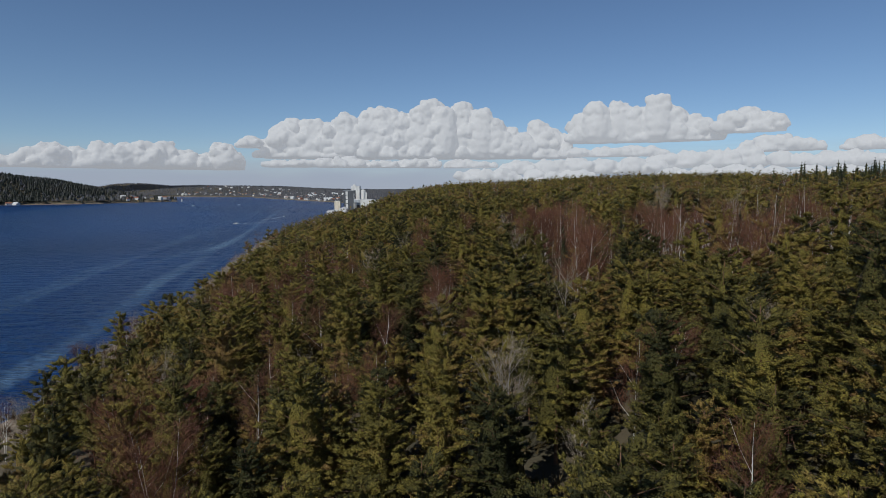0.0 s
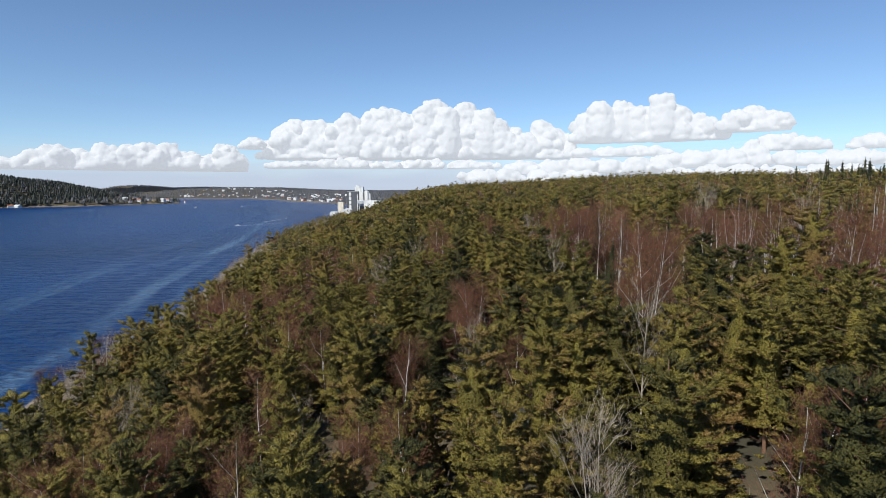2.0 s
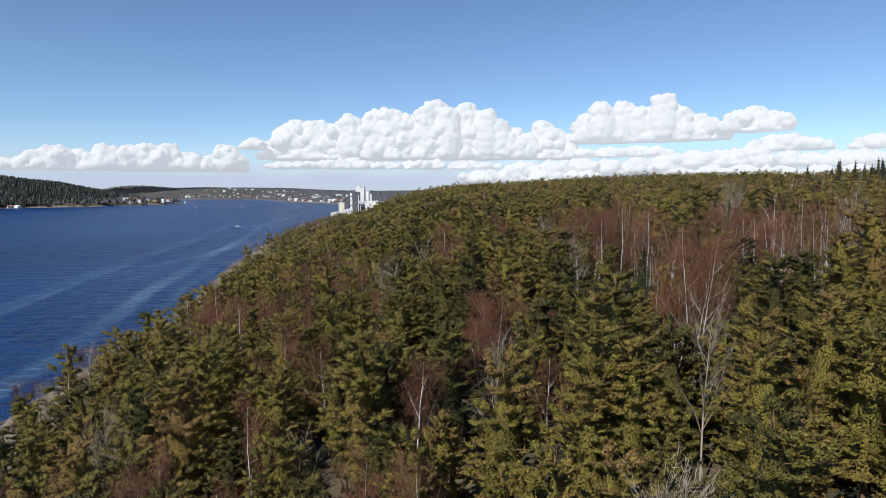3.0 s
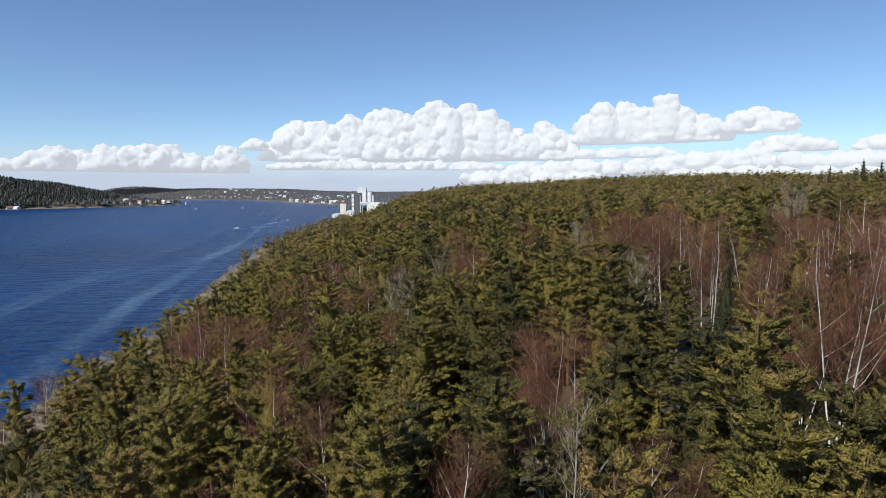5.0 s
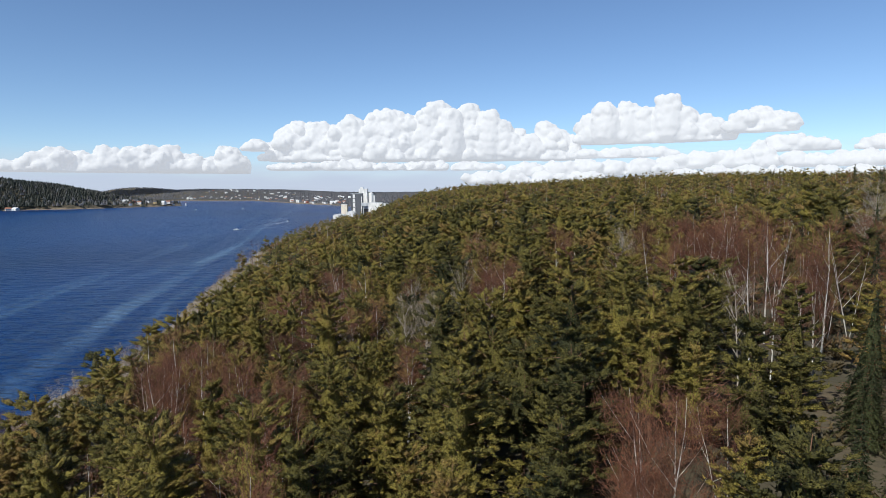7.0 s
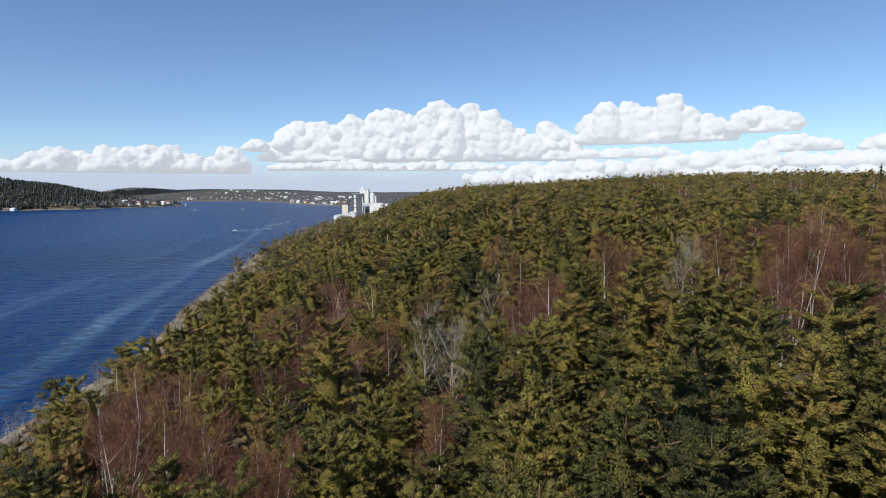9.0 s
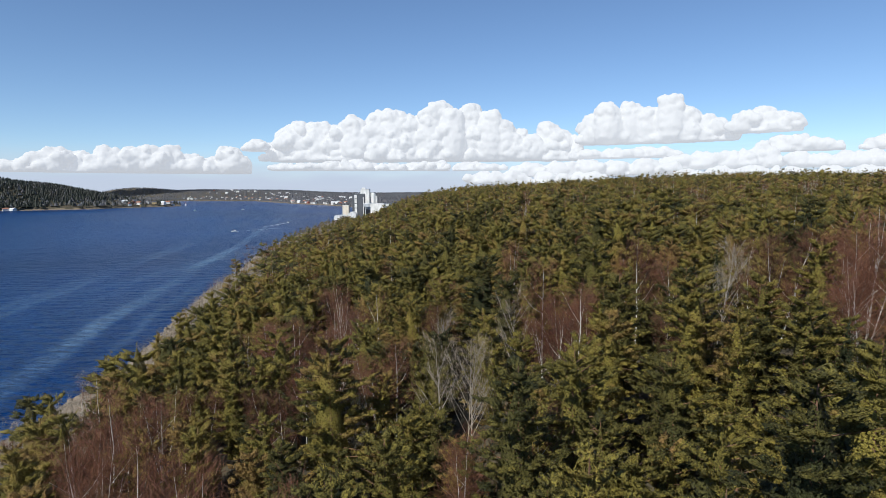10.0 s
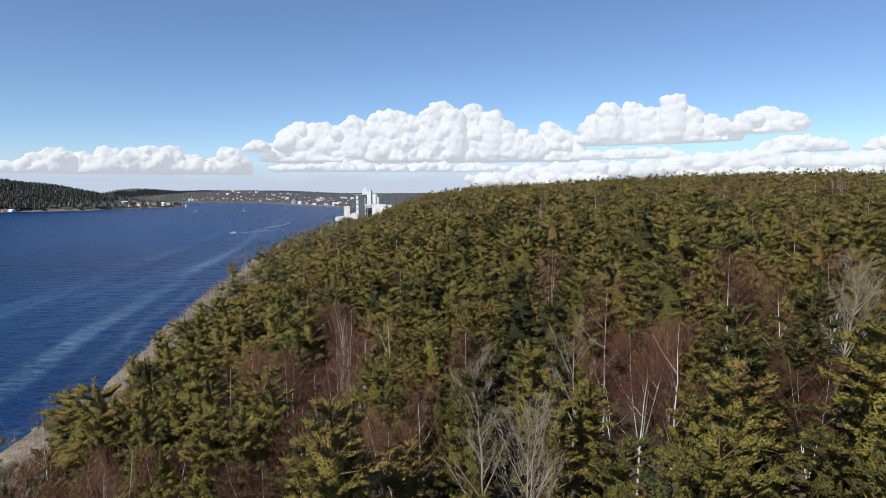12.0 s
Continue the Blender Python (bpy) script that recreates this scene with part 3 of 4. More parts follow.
# trees that stand out singly: x, y
BIRCHES = [(30.3, 64.5), (32.2, 63.4), (12.8, 24.7), (0.3, 71.8), (12.4, 38.3), (2.7, 58.4), (28.9, 79.1), (-23.0, 54.8), (-57.0, 94.0), (-40.8, 110.2), (-36.0, 112.2), (-32.3, 134.7), (-4.7, 46.5),
           (4.8, 74.9), (13.6, 69.3), (14.8, 68.2), (15.1, 90.7), (14.9, 106.6), (19.8, 84.0), (33.8, 101.9), (-43.3, 113.0), (-55.0, 107.0), (-4.3, 121.0), (-2.9, 117.0), (-4.4, 112.5), (12.5, 102.2),
           (16.7, 110.6), (-42.8, 119.8), (-23.8, 117.5), (-25.2, 115.8), (-28.0, 126.4), (-18.7, 113.6), (-14.0, 128.0), (18.5, 81.5)]
MORE_BIRCHES = [(-23.0, 131.6), (-24.6, 127.8), (-27.7, 145.5), (-26.4, 112.6), (15.4, 153.6), (9.4, 167.0), (-44.3, 126.3), (44.9, 79.1), (3.2, 77.4), (-34.2, 136.8), (-25.2, 235.3), (-24.1, 228.6), (18, 199.5),
                (-59.1, 256), (-31.9, 197.6), (38, 114.8), (37.6, 105.4), (34.3, 91.2), (39, 90.2), (-30.2, 157.8)]
GREY_TREES = [(10.8, 86.5), (4.5, 39.3), (10.7, 53.6), (8.0, 34.4), (10.8, 119.0), (-13.4, 109.7), (-11.6, 107.0), (-7.2, 117.3), (-13.6, 121.0), (-31.9, 67.0), (141, 234.4), (134.5, 213.7), (44.8, 93.3), (27.3, 185), (-49.4, 123.3)]
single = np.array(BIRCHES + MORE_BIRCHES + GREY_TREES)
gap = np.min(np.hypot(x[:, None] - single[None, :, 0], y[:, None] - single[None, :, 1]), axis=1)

# red-brown birch stands, the wooded shore and the spruces on the crown
birchy = 0.03 + 0.16 * (patch > 0.6) + 0.42 * np.exp(-d / 20) + 0.75 * stand(85, 150, 34, 20) + 0.8 * stand(44, 98, 18, 26) + 0.5 * stand(21, 96, 8, 13) + 0.7 * stand(-4, 116, 4, 5)
birchy = birchy + 0.3 * stand(-32, 108, 8, 14) + 0.6 * stand(13, 40, 5, 4) + 0.45 * stand(130, 330, 70, 26) + 0.35 * stand(-28, 130, 10, 12) + 0.12 * (y > 230)
ashy = 0.006 + 0.9 * stand(-80, 250, 14, 26) * (d > 5) * (d < 26) + 0.3 * stand(-70, 205, 10, 40) * (d < 20) + 0.5 * stand(118, 195, 20, 14) + 0.12 * (d < 18)
sprucy = 0.95 * stand(225, 318, 40, 24) + 0.4 * stand(56, 82, 28, 32) + 0.3 * stand(24, 110, 10, 16) + 0.25 * stand(20, 70, 8, 12) + 0.005 * (y > 250)
is_birch = chance < birchy
is_ash = ~is_birch & (chance < birchy + ashy)
is_spruce = ~is_birch & ~is_ash & (chance > 1 - sprucy)
is_pine = ~(is_birch | is_ash | is_spruce)
bank = (y > 116) & (y < 300) & (d < 19)
thin = ((d < 15) & ~is_birch & ~is_ash & (y < 168)) | ((d < 14) & (rng.uniform(0, 1, len(plots)) < 0.45)) | (bank & ~is_ash & (rng.uniform(0, 1, len(plots)) < 0.45))
size = (0.72 + 0.58 * rng.uniform(0, 1, len(plots)) ** 1.3) * np.where(y > 215, 1.06, 1.0)
size = np.where((d < 16) & (y < 300), size * 0.78, size) * np.where(bank & is_ash, 0.6, 1.0)
size = np.where(y > 112, size * np.clip(np.where(y > 300, 0.75, 0.5) + d / 55, 0.5, 1.0), size)
size = np.where((y > 330) & (d < 62), size * 0.66, size)
size = np.where(is_spruce, size * np.where(y < 220, 0.64, np.where(stand(225, 318, 44, 26) > 0.2, 0.98, 0.66)), size)
turns = rng.uniform(0, 360, len(plots))
places = np.stack([x, y, size, turns], 1)
along_y = np.clip(y, 26, 108)  # the lane that the flight passes over
reach = np.hypot((x - 6 + 0.14 * along_y) * 0.9, y - along_y)
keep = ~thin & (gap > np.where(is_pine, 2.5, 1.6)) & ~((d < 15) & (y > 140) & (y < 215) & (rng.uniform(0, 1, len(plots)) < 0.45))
keep &= is_ash | (np.hypot((x + 79) / 13, (y - 252) / 27) > 1)
keep &= np.hypot((x + 10.5) / 5, (y - 187) / 3) > 1
order = np.argsort(reach + 400 * ~in_sight(plots))


def share(mask, *counts):
    """Split by how near the flight passes: so many in each class, nearest first, and the rest."""
    idx = order[mask[order]]
    cuts = np.cumsum(counts)
    return [places[k] for k in np.split(idx, cuts)]


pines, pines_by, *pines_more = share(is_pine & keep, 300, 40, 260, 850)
birches, *birches_more = share(is_birch & keep, 60, 160, 400)
ashes, *ashes_more = share(is_ash & keep, 20, 120, 120)
spruces, *spruces_more = share(is_spruce & keep, 24, 60, 150)


def singled(rows, lo, hi):
    r = np.random.default_rng(len(rows))
    return np.array([(bx, by, r.uniform(lo, hi), r.uniform(0, 360)) for bx, by in rows])


birches = np.concatenate([singled(BIRCHES + MORE_BIRCHES, 0.9, 1.08), birches])
LOW = {(8.0, 34.4): 0.7, (4.8, 74.9): 0.76, (13.6, 69.3): 0.76, (14.8, 68.2): 0.8, (15.1, 90.7): 0.78, (3.2, 77.4): 0.72, (12.5, 102.2): 0.8, (12.4, 38.3): 0.9, (2.7, 58.4): 0.85}  # trees that stay below the pines
ashes = np.concatenate([singled(GREY_TREES, 0.92, 1.08), ashes])
for row in itertools.chain(birches, ashes):
    row[2] = LOW.get((float(row[0]), float(row[1])), row[2])
tree_things("pine", pines, 1, 14)
tree_things("birch", birches, 2, 8)
tree_things("ash", ashes, 3, 5)
tree_things("spruce", spruces, 4, 3)


def grades(more, seed):
    return [(2 - k, rows, seed + k, 8) for k, rows in enumerate(more)]


stuff("pine_wood", "yellow-green pine wood covering the hillside", "pine wood", "pine", [(3, pines_by, 49, 8)] + grades(pines_more, 50))
stuff("birch_wood", "leafless birch stands with white stems and red-brown twigs", "birch wood", "birch", grades(birches_more, 60))
stuff("bare_wood", "leafless pale grey trees along the shore", "bare trees", "ash", grades(ashes_more, 70))
thicket = scatter(-104, -58, 128, 350, 1.9)
d = inland(thicket[:, 0], thicket[:, 1])
dense = np.exp(-((((thicket[:, 0] + 79) / 13) ** 2 + ((thicket[:, 1] - 252) / 27) ** 2) ** 2))
thicket = thicket[(d > 3) & (d < 30) & (rng.uniform(0, 1, len(thicket)) < np.where(thicket[:, 1] < 300, 0.34, 0.12) + 0.66 * dense)]
k = len(thicket)
thicket = np.concatenate([thicket, rng.uniform(0.6, 1.05, (k, 1)), rng.uniform(0, 360, (k, 1))], 1)
stuff("shore_thicket", "pale grey leafless thicket on the shore bank", "thicket", "scrub", [(0, thicket, 95, 6)])
stuff("spruce_wood", "dark green spruces on the crown of the hill", "spruce wood", "spruce", grades(spruces_more, 80))
undergrowth = scatter(-70, 50, 14, 150, 3.2)
undergrowth = undergrowth[in_sight(undergrowth) & (inland(undergrowth[:, 0], undergrowth[:, 1]) > 3)]
k = len(undergrowth)
undergrowth = np.concatenate([undergrowth, rng.uniform(0.7, 1.5, (k, 1)), rng.uniform(0, 360, (k, 1))], 1)
stuff("undergrowth", "low brown heather and juniper under the trees", "undergrowth", "shrub", [(0, undergrowth, 90, 8)])

# ---- far shores: conifers on the headland and the far land ----
def far_woods(name, label, points, h0, h1, seed, tiers=((0.0, 0.66, 1.15), (0.34, 1.0, 0.8)), mat=None):
    r = np.random.default_rng(seed)
    n = len(points)
    z = height(points[:, 0], points[:, 1])
    h, w = r.uniform(h0, h1, n), r.uniform(0.22, 0.42, n)
    k = 5
    ang = np.arange(k) * 2 * np.pi / k
    verts, faces, at = [], [], 0
    for low, high, wide in tiers:
        ring = np.stack([np.cos(ang), np.sin(ang)], 1)
        jag = r.uniform(0.7, 1.25, (n, k, 1))
        base = np.empty((n, k + 1, 3))
        base[:, :k, :2] = points[:, None, :] + ring[None] * jag * (h * w * wide)[:, None, None]
        base[:, :k, 2] = (z + h * low)[:, None] + r.uniform(-0.06, 0.06, (n, k)) * h[:, None]
        base[:, k, :2] = points + r.normal(0, 0.02, (n, 2)) * h[:, None]
        base[:, k, 2] = z + h * high
        i = np.arange(k)
        f = np.stack([i, (i + 1) % k, np.full(k, k)], 1)
        verts.append(base.reshape(-1, 3))
        faces.append((f[None] + (np.arange(n) * (k + 1))[:, None, None]).reshape(-1, 3) + at)
        at += n * (k + 1)
    return tagged(new(name, mesh_of(name, np.concatenate(verts), np.concatenate(faces), [mat or FAR_PINE])), label, "distant wood", kind="stuff")


def on_land(p, low):
    return p[height(p[:, 0], p[:, 1]) > low]


head = scatter(-1600, -860, 1380, 2080, 7.5)
head = on_land(head, 0.9)
head = head[((head[:, 0] < -1010) & (head[:, 1] < 1900)) | (rng.uniform(0, 1, len(head)) < 0.22)]
far_woods("headland_wood", "dark conifer wood on the headland across the fjord", head, 6, 13, 31)
town = scatter(-2700, 200, 1350, 4700, 17.0)
town = on_land(town, 3)
town = town[inland(town[:, 0], town[:, 1]) * (town[:, 1] < 1250) <= 0]
town = town[(town[:, 0] < 0.02 * town[:, 1]) & (rng.uniform(0, 1, len(town)) < 0.75)]
# these woods carry the haze of distance in their colour
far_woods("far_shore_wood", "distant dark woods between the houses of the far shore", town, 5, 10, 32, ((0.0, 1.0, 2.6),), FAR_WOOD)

# ---- clouds: a bank of fair-weather cumulus along the horizon ----
CLOUD, nodes, links, bsdf = material("glowing_cloud_white")
nodes.remove(bsdf)
white = node(nodes, "ShaderNodeBsdfDiffuse", Color=(0.30, 0.295, 0.285, 1))
soft = node(nodes, "ShaderNodeBsdfTranslucent", Color=(0.30, 0.295, 0.285, 1))
# added glow in place of sunlight scattered inside the cloud
glow = node(nodes, "ShaderNodeEmission", Color=(0.97, 0.965, 0.97, 1), Strength=0.42)
m1 = node(nodes, "ShaderNodeMixShader", Fac=0.3)
links.new(white.outputs[0], m1.inputs[1])
links.new(soft.outputs[0], m1.inputs[2])
m2 = nodes.new("ShaderNodeAddShader")
links.new(m1.outputs[0], m2.inputs[0])
links.new(glow.outputs[0], m2.inputs[1])
links.new(m2.outputs[0], nodes["Material Output"].inputs["Surface"])


def ball(level):
    bm = bmesh.new()
    bmesh.ops.create_icosphere(bm, subdivisions=level, radius=1)
    v = np.array([w.co[:] for w in bm.verts])
    f = np.array([[w.index for w in face.verts] for face in bm.faces])
    bm.free()
    return v, f


BALL = ball(2)


def cloud(base, lobes, seed, far):
    """A cumulus: billows on billows over a flat base, grown into one skin. lobes: bearing, top and half width, in degrees as seen from over the fjord; far in metres."""
    r = np.random.default_rng(seed)
    middle = sum(q[0] for q in lobes) / len(lobes)
    metre = far * math.pi / 180
    pieces = []
    for bearing, top, half in lobes:
        x, t, rad = (bearing - middle) * metre, (top - base) * metre, half * metre * 1.08
        squash = min(1.0, 0.62 * t / rad)
        heart = np.array([x, r.normal(0, 0.3) * rad, t - rad * squash * 0.93])
        pieces.append((BALL[0] * rad * 0.9 * [1, 1, squash] + heart, BALL[1]))
        if heart[2] > rad * 0.5:
            pieces.append((BALL[0] * [rad * 1.15, rad * 1.2, heart[2] * 0.75] + [x, heart[1], heart[2] * 0.5], BALL[1]))
        for k in range(24):
            way = unit(r.normal(0, 1, 3) * [1.0, 1.0, 0.9] + [0, -0.4, 0.25])
            bud = rad * r.uniform(0.2, 0.42)
            at = heart + way * [1, 1, squash] * rad * 0.78
            if at[2] < bud * 0.3:
                at[2] = bud * 0.3
            at[2] = min(at[2], t - bud * squash * 0.8)
            pieces.append((BALL[0] * bud * [1, 1, max(squash, 0.6)] + at, BALL[1]))
            for q in range(3):
                w = unit(r.normal(0, 1, 3) + [0, -0.5, 0.3])
                pieces.append((BUD[0] * bud * r.uniform(0.3, 0.5) + at + w * bud * 0.85 * [1, 1, squash], BUD[1]))
        for k in range(9):  # lower billows heaped before the tower
            bud = rad * r.uniform(0.28, 0.6) * min(1.0, 0.4 + 0.4 * t / rad)
            at = np.array([x + r.uniform(-1.3, 1.3) * rad, -rad * r.uniform(0.2, 0.95), r.uniform(0.02, 0.62) * t])
            pieces.append((BALL[0] * bud * [1.2, 1, 0.8] + at, BALL[1]))
            for q in range(4):
                w = unit(r.normal(0, 1, 3) + [0, -0.5, 0.4])
                pieces.append((BUD[0] * bud * r.uniform(0.25, 0.5) + at + w * bud * 0.85, BUD[1]))
        pieces.append((BALL[0] * [rad * 1.3, rad * 1.1, t * 0.16] + [x, 0, t * 0.02], BALL[1]))
    v, f = joined(pieces)
    v[:, 2] = np.where(v[:, 2] < 0, v[:, 2] * 0.2, v[:, 2])
    rough_shape = new("cloud", mesh_of("cloud", v, f, [CLOUD], None, True))
    skin = rough_shape.modifiers.new("skin", "REMESH")
    skin.mode, skin.voxel_size, skin.use_smooth_shade = "VOXEL", 10.5, True
    bpy.context.view_layer.update()
    me = bpy.data.meshes.new_from_object(rough_shape.evaluated_get(bpy.context.evaluated_depsgraph_get()))
    bpy.data.objects.remove(rough_shape)
    n = len(me.vertices)
    co, no = np.empty(n * 3, np.float32), np.empty(n * 3, np.float32)
    me.vertices.foreach_get("co", co)
    me.vertices.foreach_get("normal", no)
    co, no = co.reshape(-1, 3), no.reshape(-1, 3)
    grow = np.array([abs(noise.noise(Vector(q / 60) + Vector((seed * 7.1, 0, 0)))) + 0.6 * abs(noise.noise(Vector(q / 26))) for q in co])
    co = co + no * (grow * 12 * np.clip(co[:, 2] / 40, 0.2, 1.0))[:, None]
    me.vertices.foreach_set("co", co.ravel().astype(np.float32))
    me.polygons.foreach_set("use_smooth", np.full(len(me.polygons), True))
    me.update()
    ob = new("cloud", me)
    ob.matrix_basis = pose(far * math.sin(radians(middle)), far * math.cos(radians(middle)), far * math.tan(radians(base)) + EYE, 0, 0, -middle)
    return tagged(ob, "white sunlit cumulus cloud with a flat grey base", "cloud", "clouds over the horizon")


# base, then bearing, top and half width of each billow, in degrees
BUD = ball(1)
for k, (base, lobes) in enumerate([
    (1.87, [(-35.6, 2.66, 0.88), (-34.1, 3.13, 0.91), (-32.6, 3.83, 1.13), (-30.7, 3.53, 0.98), (-28.9, 3.9, 0.97), (-27.2, 3.91, 0.93), (-26.0, 4.13, 0.94), (-24.4, 4.22, 0.96), (-22.9, 3.44, 0.99), (-21.3, 3.18, 1.02), (-19.7, 4.08, 1.03), (-18.6, 3.41, 0.67)]),
    (3.81, [(-17.3, 4.81, 0.72), (-18.0, 4.41, 0.48)]),
    (3.02, [(-15.1, 5.99, 1.17), (-14.1, 6.61, 1.08), (-12.1, 6.55, 1.25), (-10.1, 6.23, 1.27), (-8.8, 7.05, 1.28), (-6.7, 7.52, 1.29), (-5.4, 7.63, 1.24), (-3.9, 7.13, 1.15), (-2.0, 7.89, 1.15), (-1.2, 8.44, 1.04), (0.1, 7.57, 0.94), (1.8, 8.16, 1.04), (3.5, 7.49, 1.04), (4.8, 6.61, 1.04), (6.1, 5.87, 1.04), (7.3, 5.24, 0.92), (8.9, 6.57, 0.91), (10.2, 5.79, 0.91), (11.3, 5.26, 0.71)]),
    (4.33, [(12.6, 6.86, 0.89), (14.0, 7.79, 1.08), (15.8, 7.81, 0.96), (17.2, 7.41, 0.95), (19.1, 8.26, 1.02), (20.5, 7.34, 1.0), (21.9, 6.51, 0.89), (23.1, 6.26, 0.52), (23.9, 5.43, 0.53)]),
    (4.87, [(24.7, 6.54, 0.69), (26.1, 6.9, 0.91), (27.6, 6.44, 0.81), (28.5, 6.21, 0.47)]),
    (3.25, [(27.5, 4.56, 0.73), (28.9, 4.58, 0.8), (30.5, 4.19, 0.69), (31.4, 3.92, 0.45)]),
    (3.20, [(33.6, 4.02, 0.5), (34.7, 4.26, 0.7), (35.9, 3.89, 0.85)]),
    (3.07, [(12.4, 3.72, 0.9), (14.7, 3.82, 1.08), (16.8, 3.91, 1.05), (18.7, 3.86, 0.84)]),
    (2.00, [(19.9, 3.14, 1.02), (21.7, 3.38, 1.0), (23.7, 3.41, 0.96), (25.2, 3.46, 0.86), (26.3, 4.15, 0.59), (26.9, 3.58, 0.58)]),
    (1.96, [(28.9, 3.23, 0.72), (30.5, 2.99, 0.7), (32.0, 3.1, 0.82), (33.8, 3.11, 0.86), (35.4, 2.87, 0.82)]),
    (1.56, [(7.1, 2.68, 1.14), (9.7, 2.75, 1.23), (12.2, 2.91, 1.21), (14.7, 2.77, 1.17), (17.1, 2.82, 1.15), (19.0, 2.58, 0.94)]),
    (2.15, [(-15.2, 2.59, 0.88), (-13.2, 2.71, 0.91), (-10.6, 2.87, 0.92), (-8.8, 3.13, 0.83), (-7.5, 2.77, 0.83), (-5.5, 2.67, 0.83), (-3.4, 2.87, 0.84), (-1.3, 2.96, 0.94), (1.4, 2.84, 1.05), (3.5, 2.62, 0.95)]),
    (0.97, [(20.4, 1.96, 1.1), (23.1, 2.0, 1.15), (25.7, 2.04, 1.11), (28.2, 1.89, 1.05), (30.9, 1.91, 1.0), (33.5, 1.92, 1.09)]),
    (0.91, [(2.9, 1.89, 1.15), (5.6, 1.92, 1.25), (8.7, 1.94, 1.24), (12.2, 1.8, 1.2)]),
]):
    cloud(base, lobes, k + 1, 4560.0 - 35 * k)

# thin grey-white haze and far stratus low over the horizon: a painted glowing sheet
HAZE, nodes, links, bsdf = material("painted_horizon_haze")
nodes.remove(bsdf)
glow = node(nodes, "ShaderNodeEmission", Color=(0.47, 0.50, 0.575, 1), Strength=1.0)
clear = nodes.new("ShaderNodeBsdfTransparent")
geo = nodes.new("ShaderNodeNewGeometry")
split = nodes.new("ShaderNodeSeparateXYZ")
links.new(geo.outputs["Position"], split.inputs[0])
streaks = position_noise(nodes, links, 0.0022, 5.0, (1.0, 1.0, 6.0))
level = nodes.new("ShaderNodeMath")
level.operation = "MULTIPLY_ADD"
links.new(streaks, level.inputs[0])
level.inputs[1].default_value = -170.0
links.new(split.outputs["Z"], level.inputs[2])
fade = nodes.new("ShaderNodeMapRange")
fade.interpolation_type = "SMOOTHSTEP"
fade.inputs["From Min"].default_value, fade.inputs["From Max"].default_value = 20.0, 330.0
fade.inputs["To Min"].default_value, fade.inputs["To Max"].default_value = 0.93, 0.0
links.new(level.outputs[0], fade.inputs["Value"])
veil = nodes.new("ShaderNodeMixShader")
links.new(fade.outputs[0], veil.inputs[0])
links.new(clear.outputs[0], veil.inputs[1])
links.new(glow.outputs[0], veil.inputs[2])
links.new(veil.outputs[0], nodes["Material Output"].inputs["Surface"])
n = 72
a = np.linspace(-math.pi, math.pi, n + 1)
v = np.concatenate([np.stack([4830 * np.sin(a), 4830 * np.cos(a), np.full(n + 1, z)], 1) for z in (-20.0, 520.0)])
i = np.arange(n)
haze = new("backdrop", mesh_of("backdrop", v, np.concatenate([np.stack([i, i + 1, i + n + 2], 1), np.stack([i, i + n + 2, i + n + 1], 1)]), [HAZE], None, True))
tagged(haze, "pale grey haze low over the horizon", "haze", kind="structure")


# ---- buildings ----
def paint(name, colour, roughness=0.6, wear=0.12, scale=0.35):
    m, nodes, links, bsdf = material(name)
    dark = tuple(c * (1 - wear * 2.2) for c in colour)
    n = position_noise(nodes, links, scale, 5.0, (1, 1, 0.3))
    links.new(ramp(nodes, links, n, [(0.35, dark), (0.6, colour)]), bsdf.inputs["Base Color"])
    bsdf.inputs["Roughness"].default_value = roughness
    return m


WHITE = paint("white_painted_wall", (0.70, 0.69, 0.66))
CREAM = paint("cream_concrete", (0.62, 0.55, 0.44))
DARK = paint("dark_grey_cladding", (0.075, 0.08, 0.09))
GREY = paint("grey_sheet_metal", (0.40, 0.42, 0.44), 0.45)
PALE = paint("pale_grey_roof", (0.62, 0.62, 0.62), 0.5)
RED = paint("falun_red_boards", (0.30, 0.075, 0.05))
YELLOW = paint("ochre_boards", (0.58, 0.42, 0.20))
TILE = paint("orange_clay_tiles", (0.33, 0.15, 0.09))
SLATE = paint("dark_slate_roof", (0.09, 0.09, 0.10))
GLASS, nodes, links, bsdf = material("window_glass")
bsdf.inputs["Base Color"].default_value = (0.03, 0.04, 0.05, 1)
bsdf.inputs["Roughness"].default_value = 0.08
FOAM = paint("white_foam", (0.75, 0.78, 0.80), 0.9, 0.2, 0.6)
STONE = rough("grey_shore_stone", [(0.3, (0.08, 0.064, 0.048)), (0.6, (0.16, 0.13, 0.098)), (0.8, (0.25, 0.205, 0.155))], 0.7)


def box(x, y, z, sx, sy, sz):
    """A box with its foot at z."""
    v = np.array([(i, j, k) for k in (0, 1) for j in (-0.5, 0.5) for i in (-0.5, 0.5)]) * [sx, sy, sz] + [x, y, z]
    f = np.array([(0, 2, 1), (1, 2, 3), (4, 5, 6), (5, 7, 6), (0, 1, 4), (1, 5, 4), (2, 6, 3), (3, 6, 7), (0, 4, 2), (2, 4, 6), (1, 3, 5), (3, 7, 5)])
    return v, f


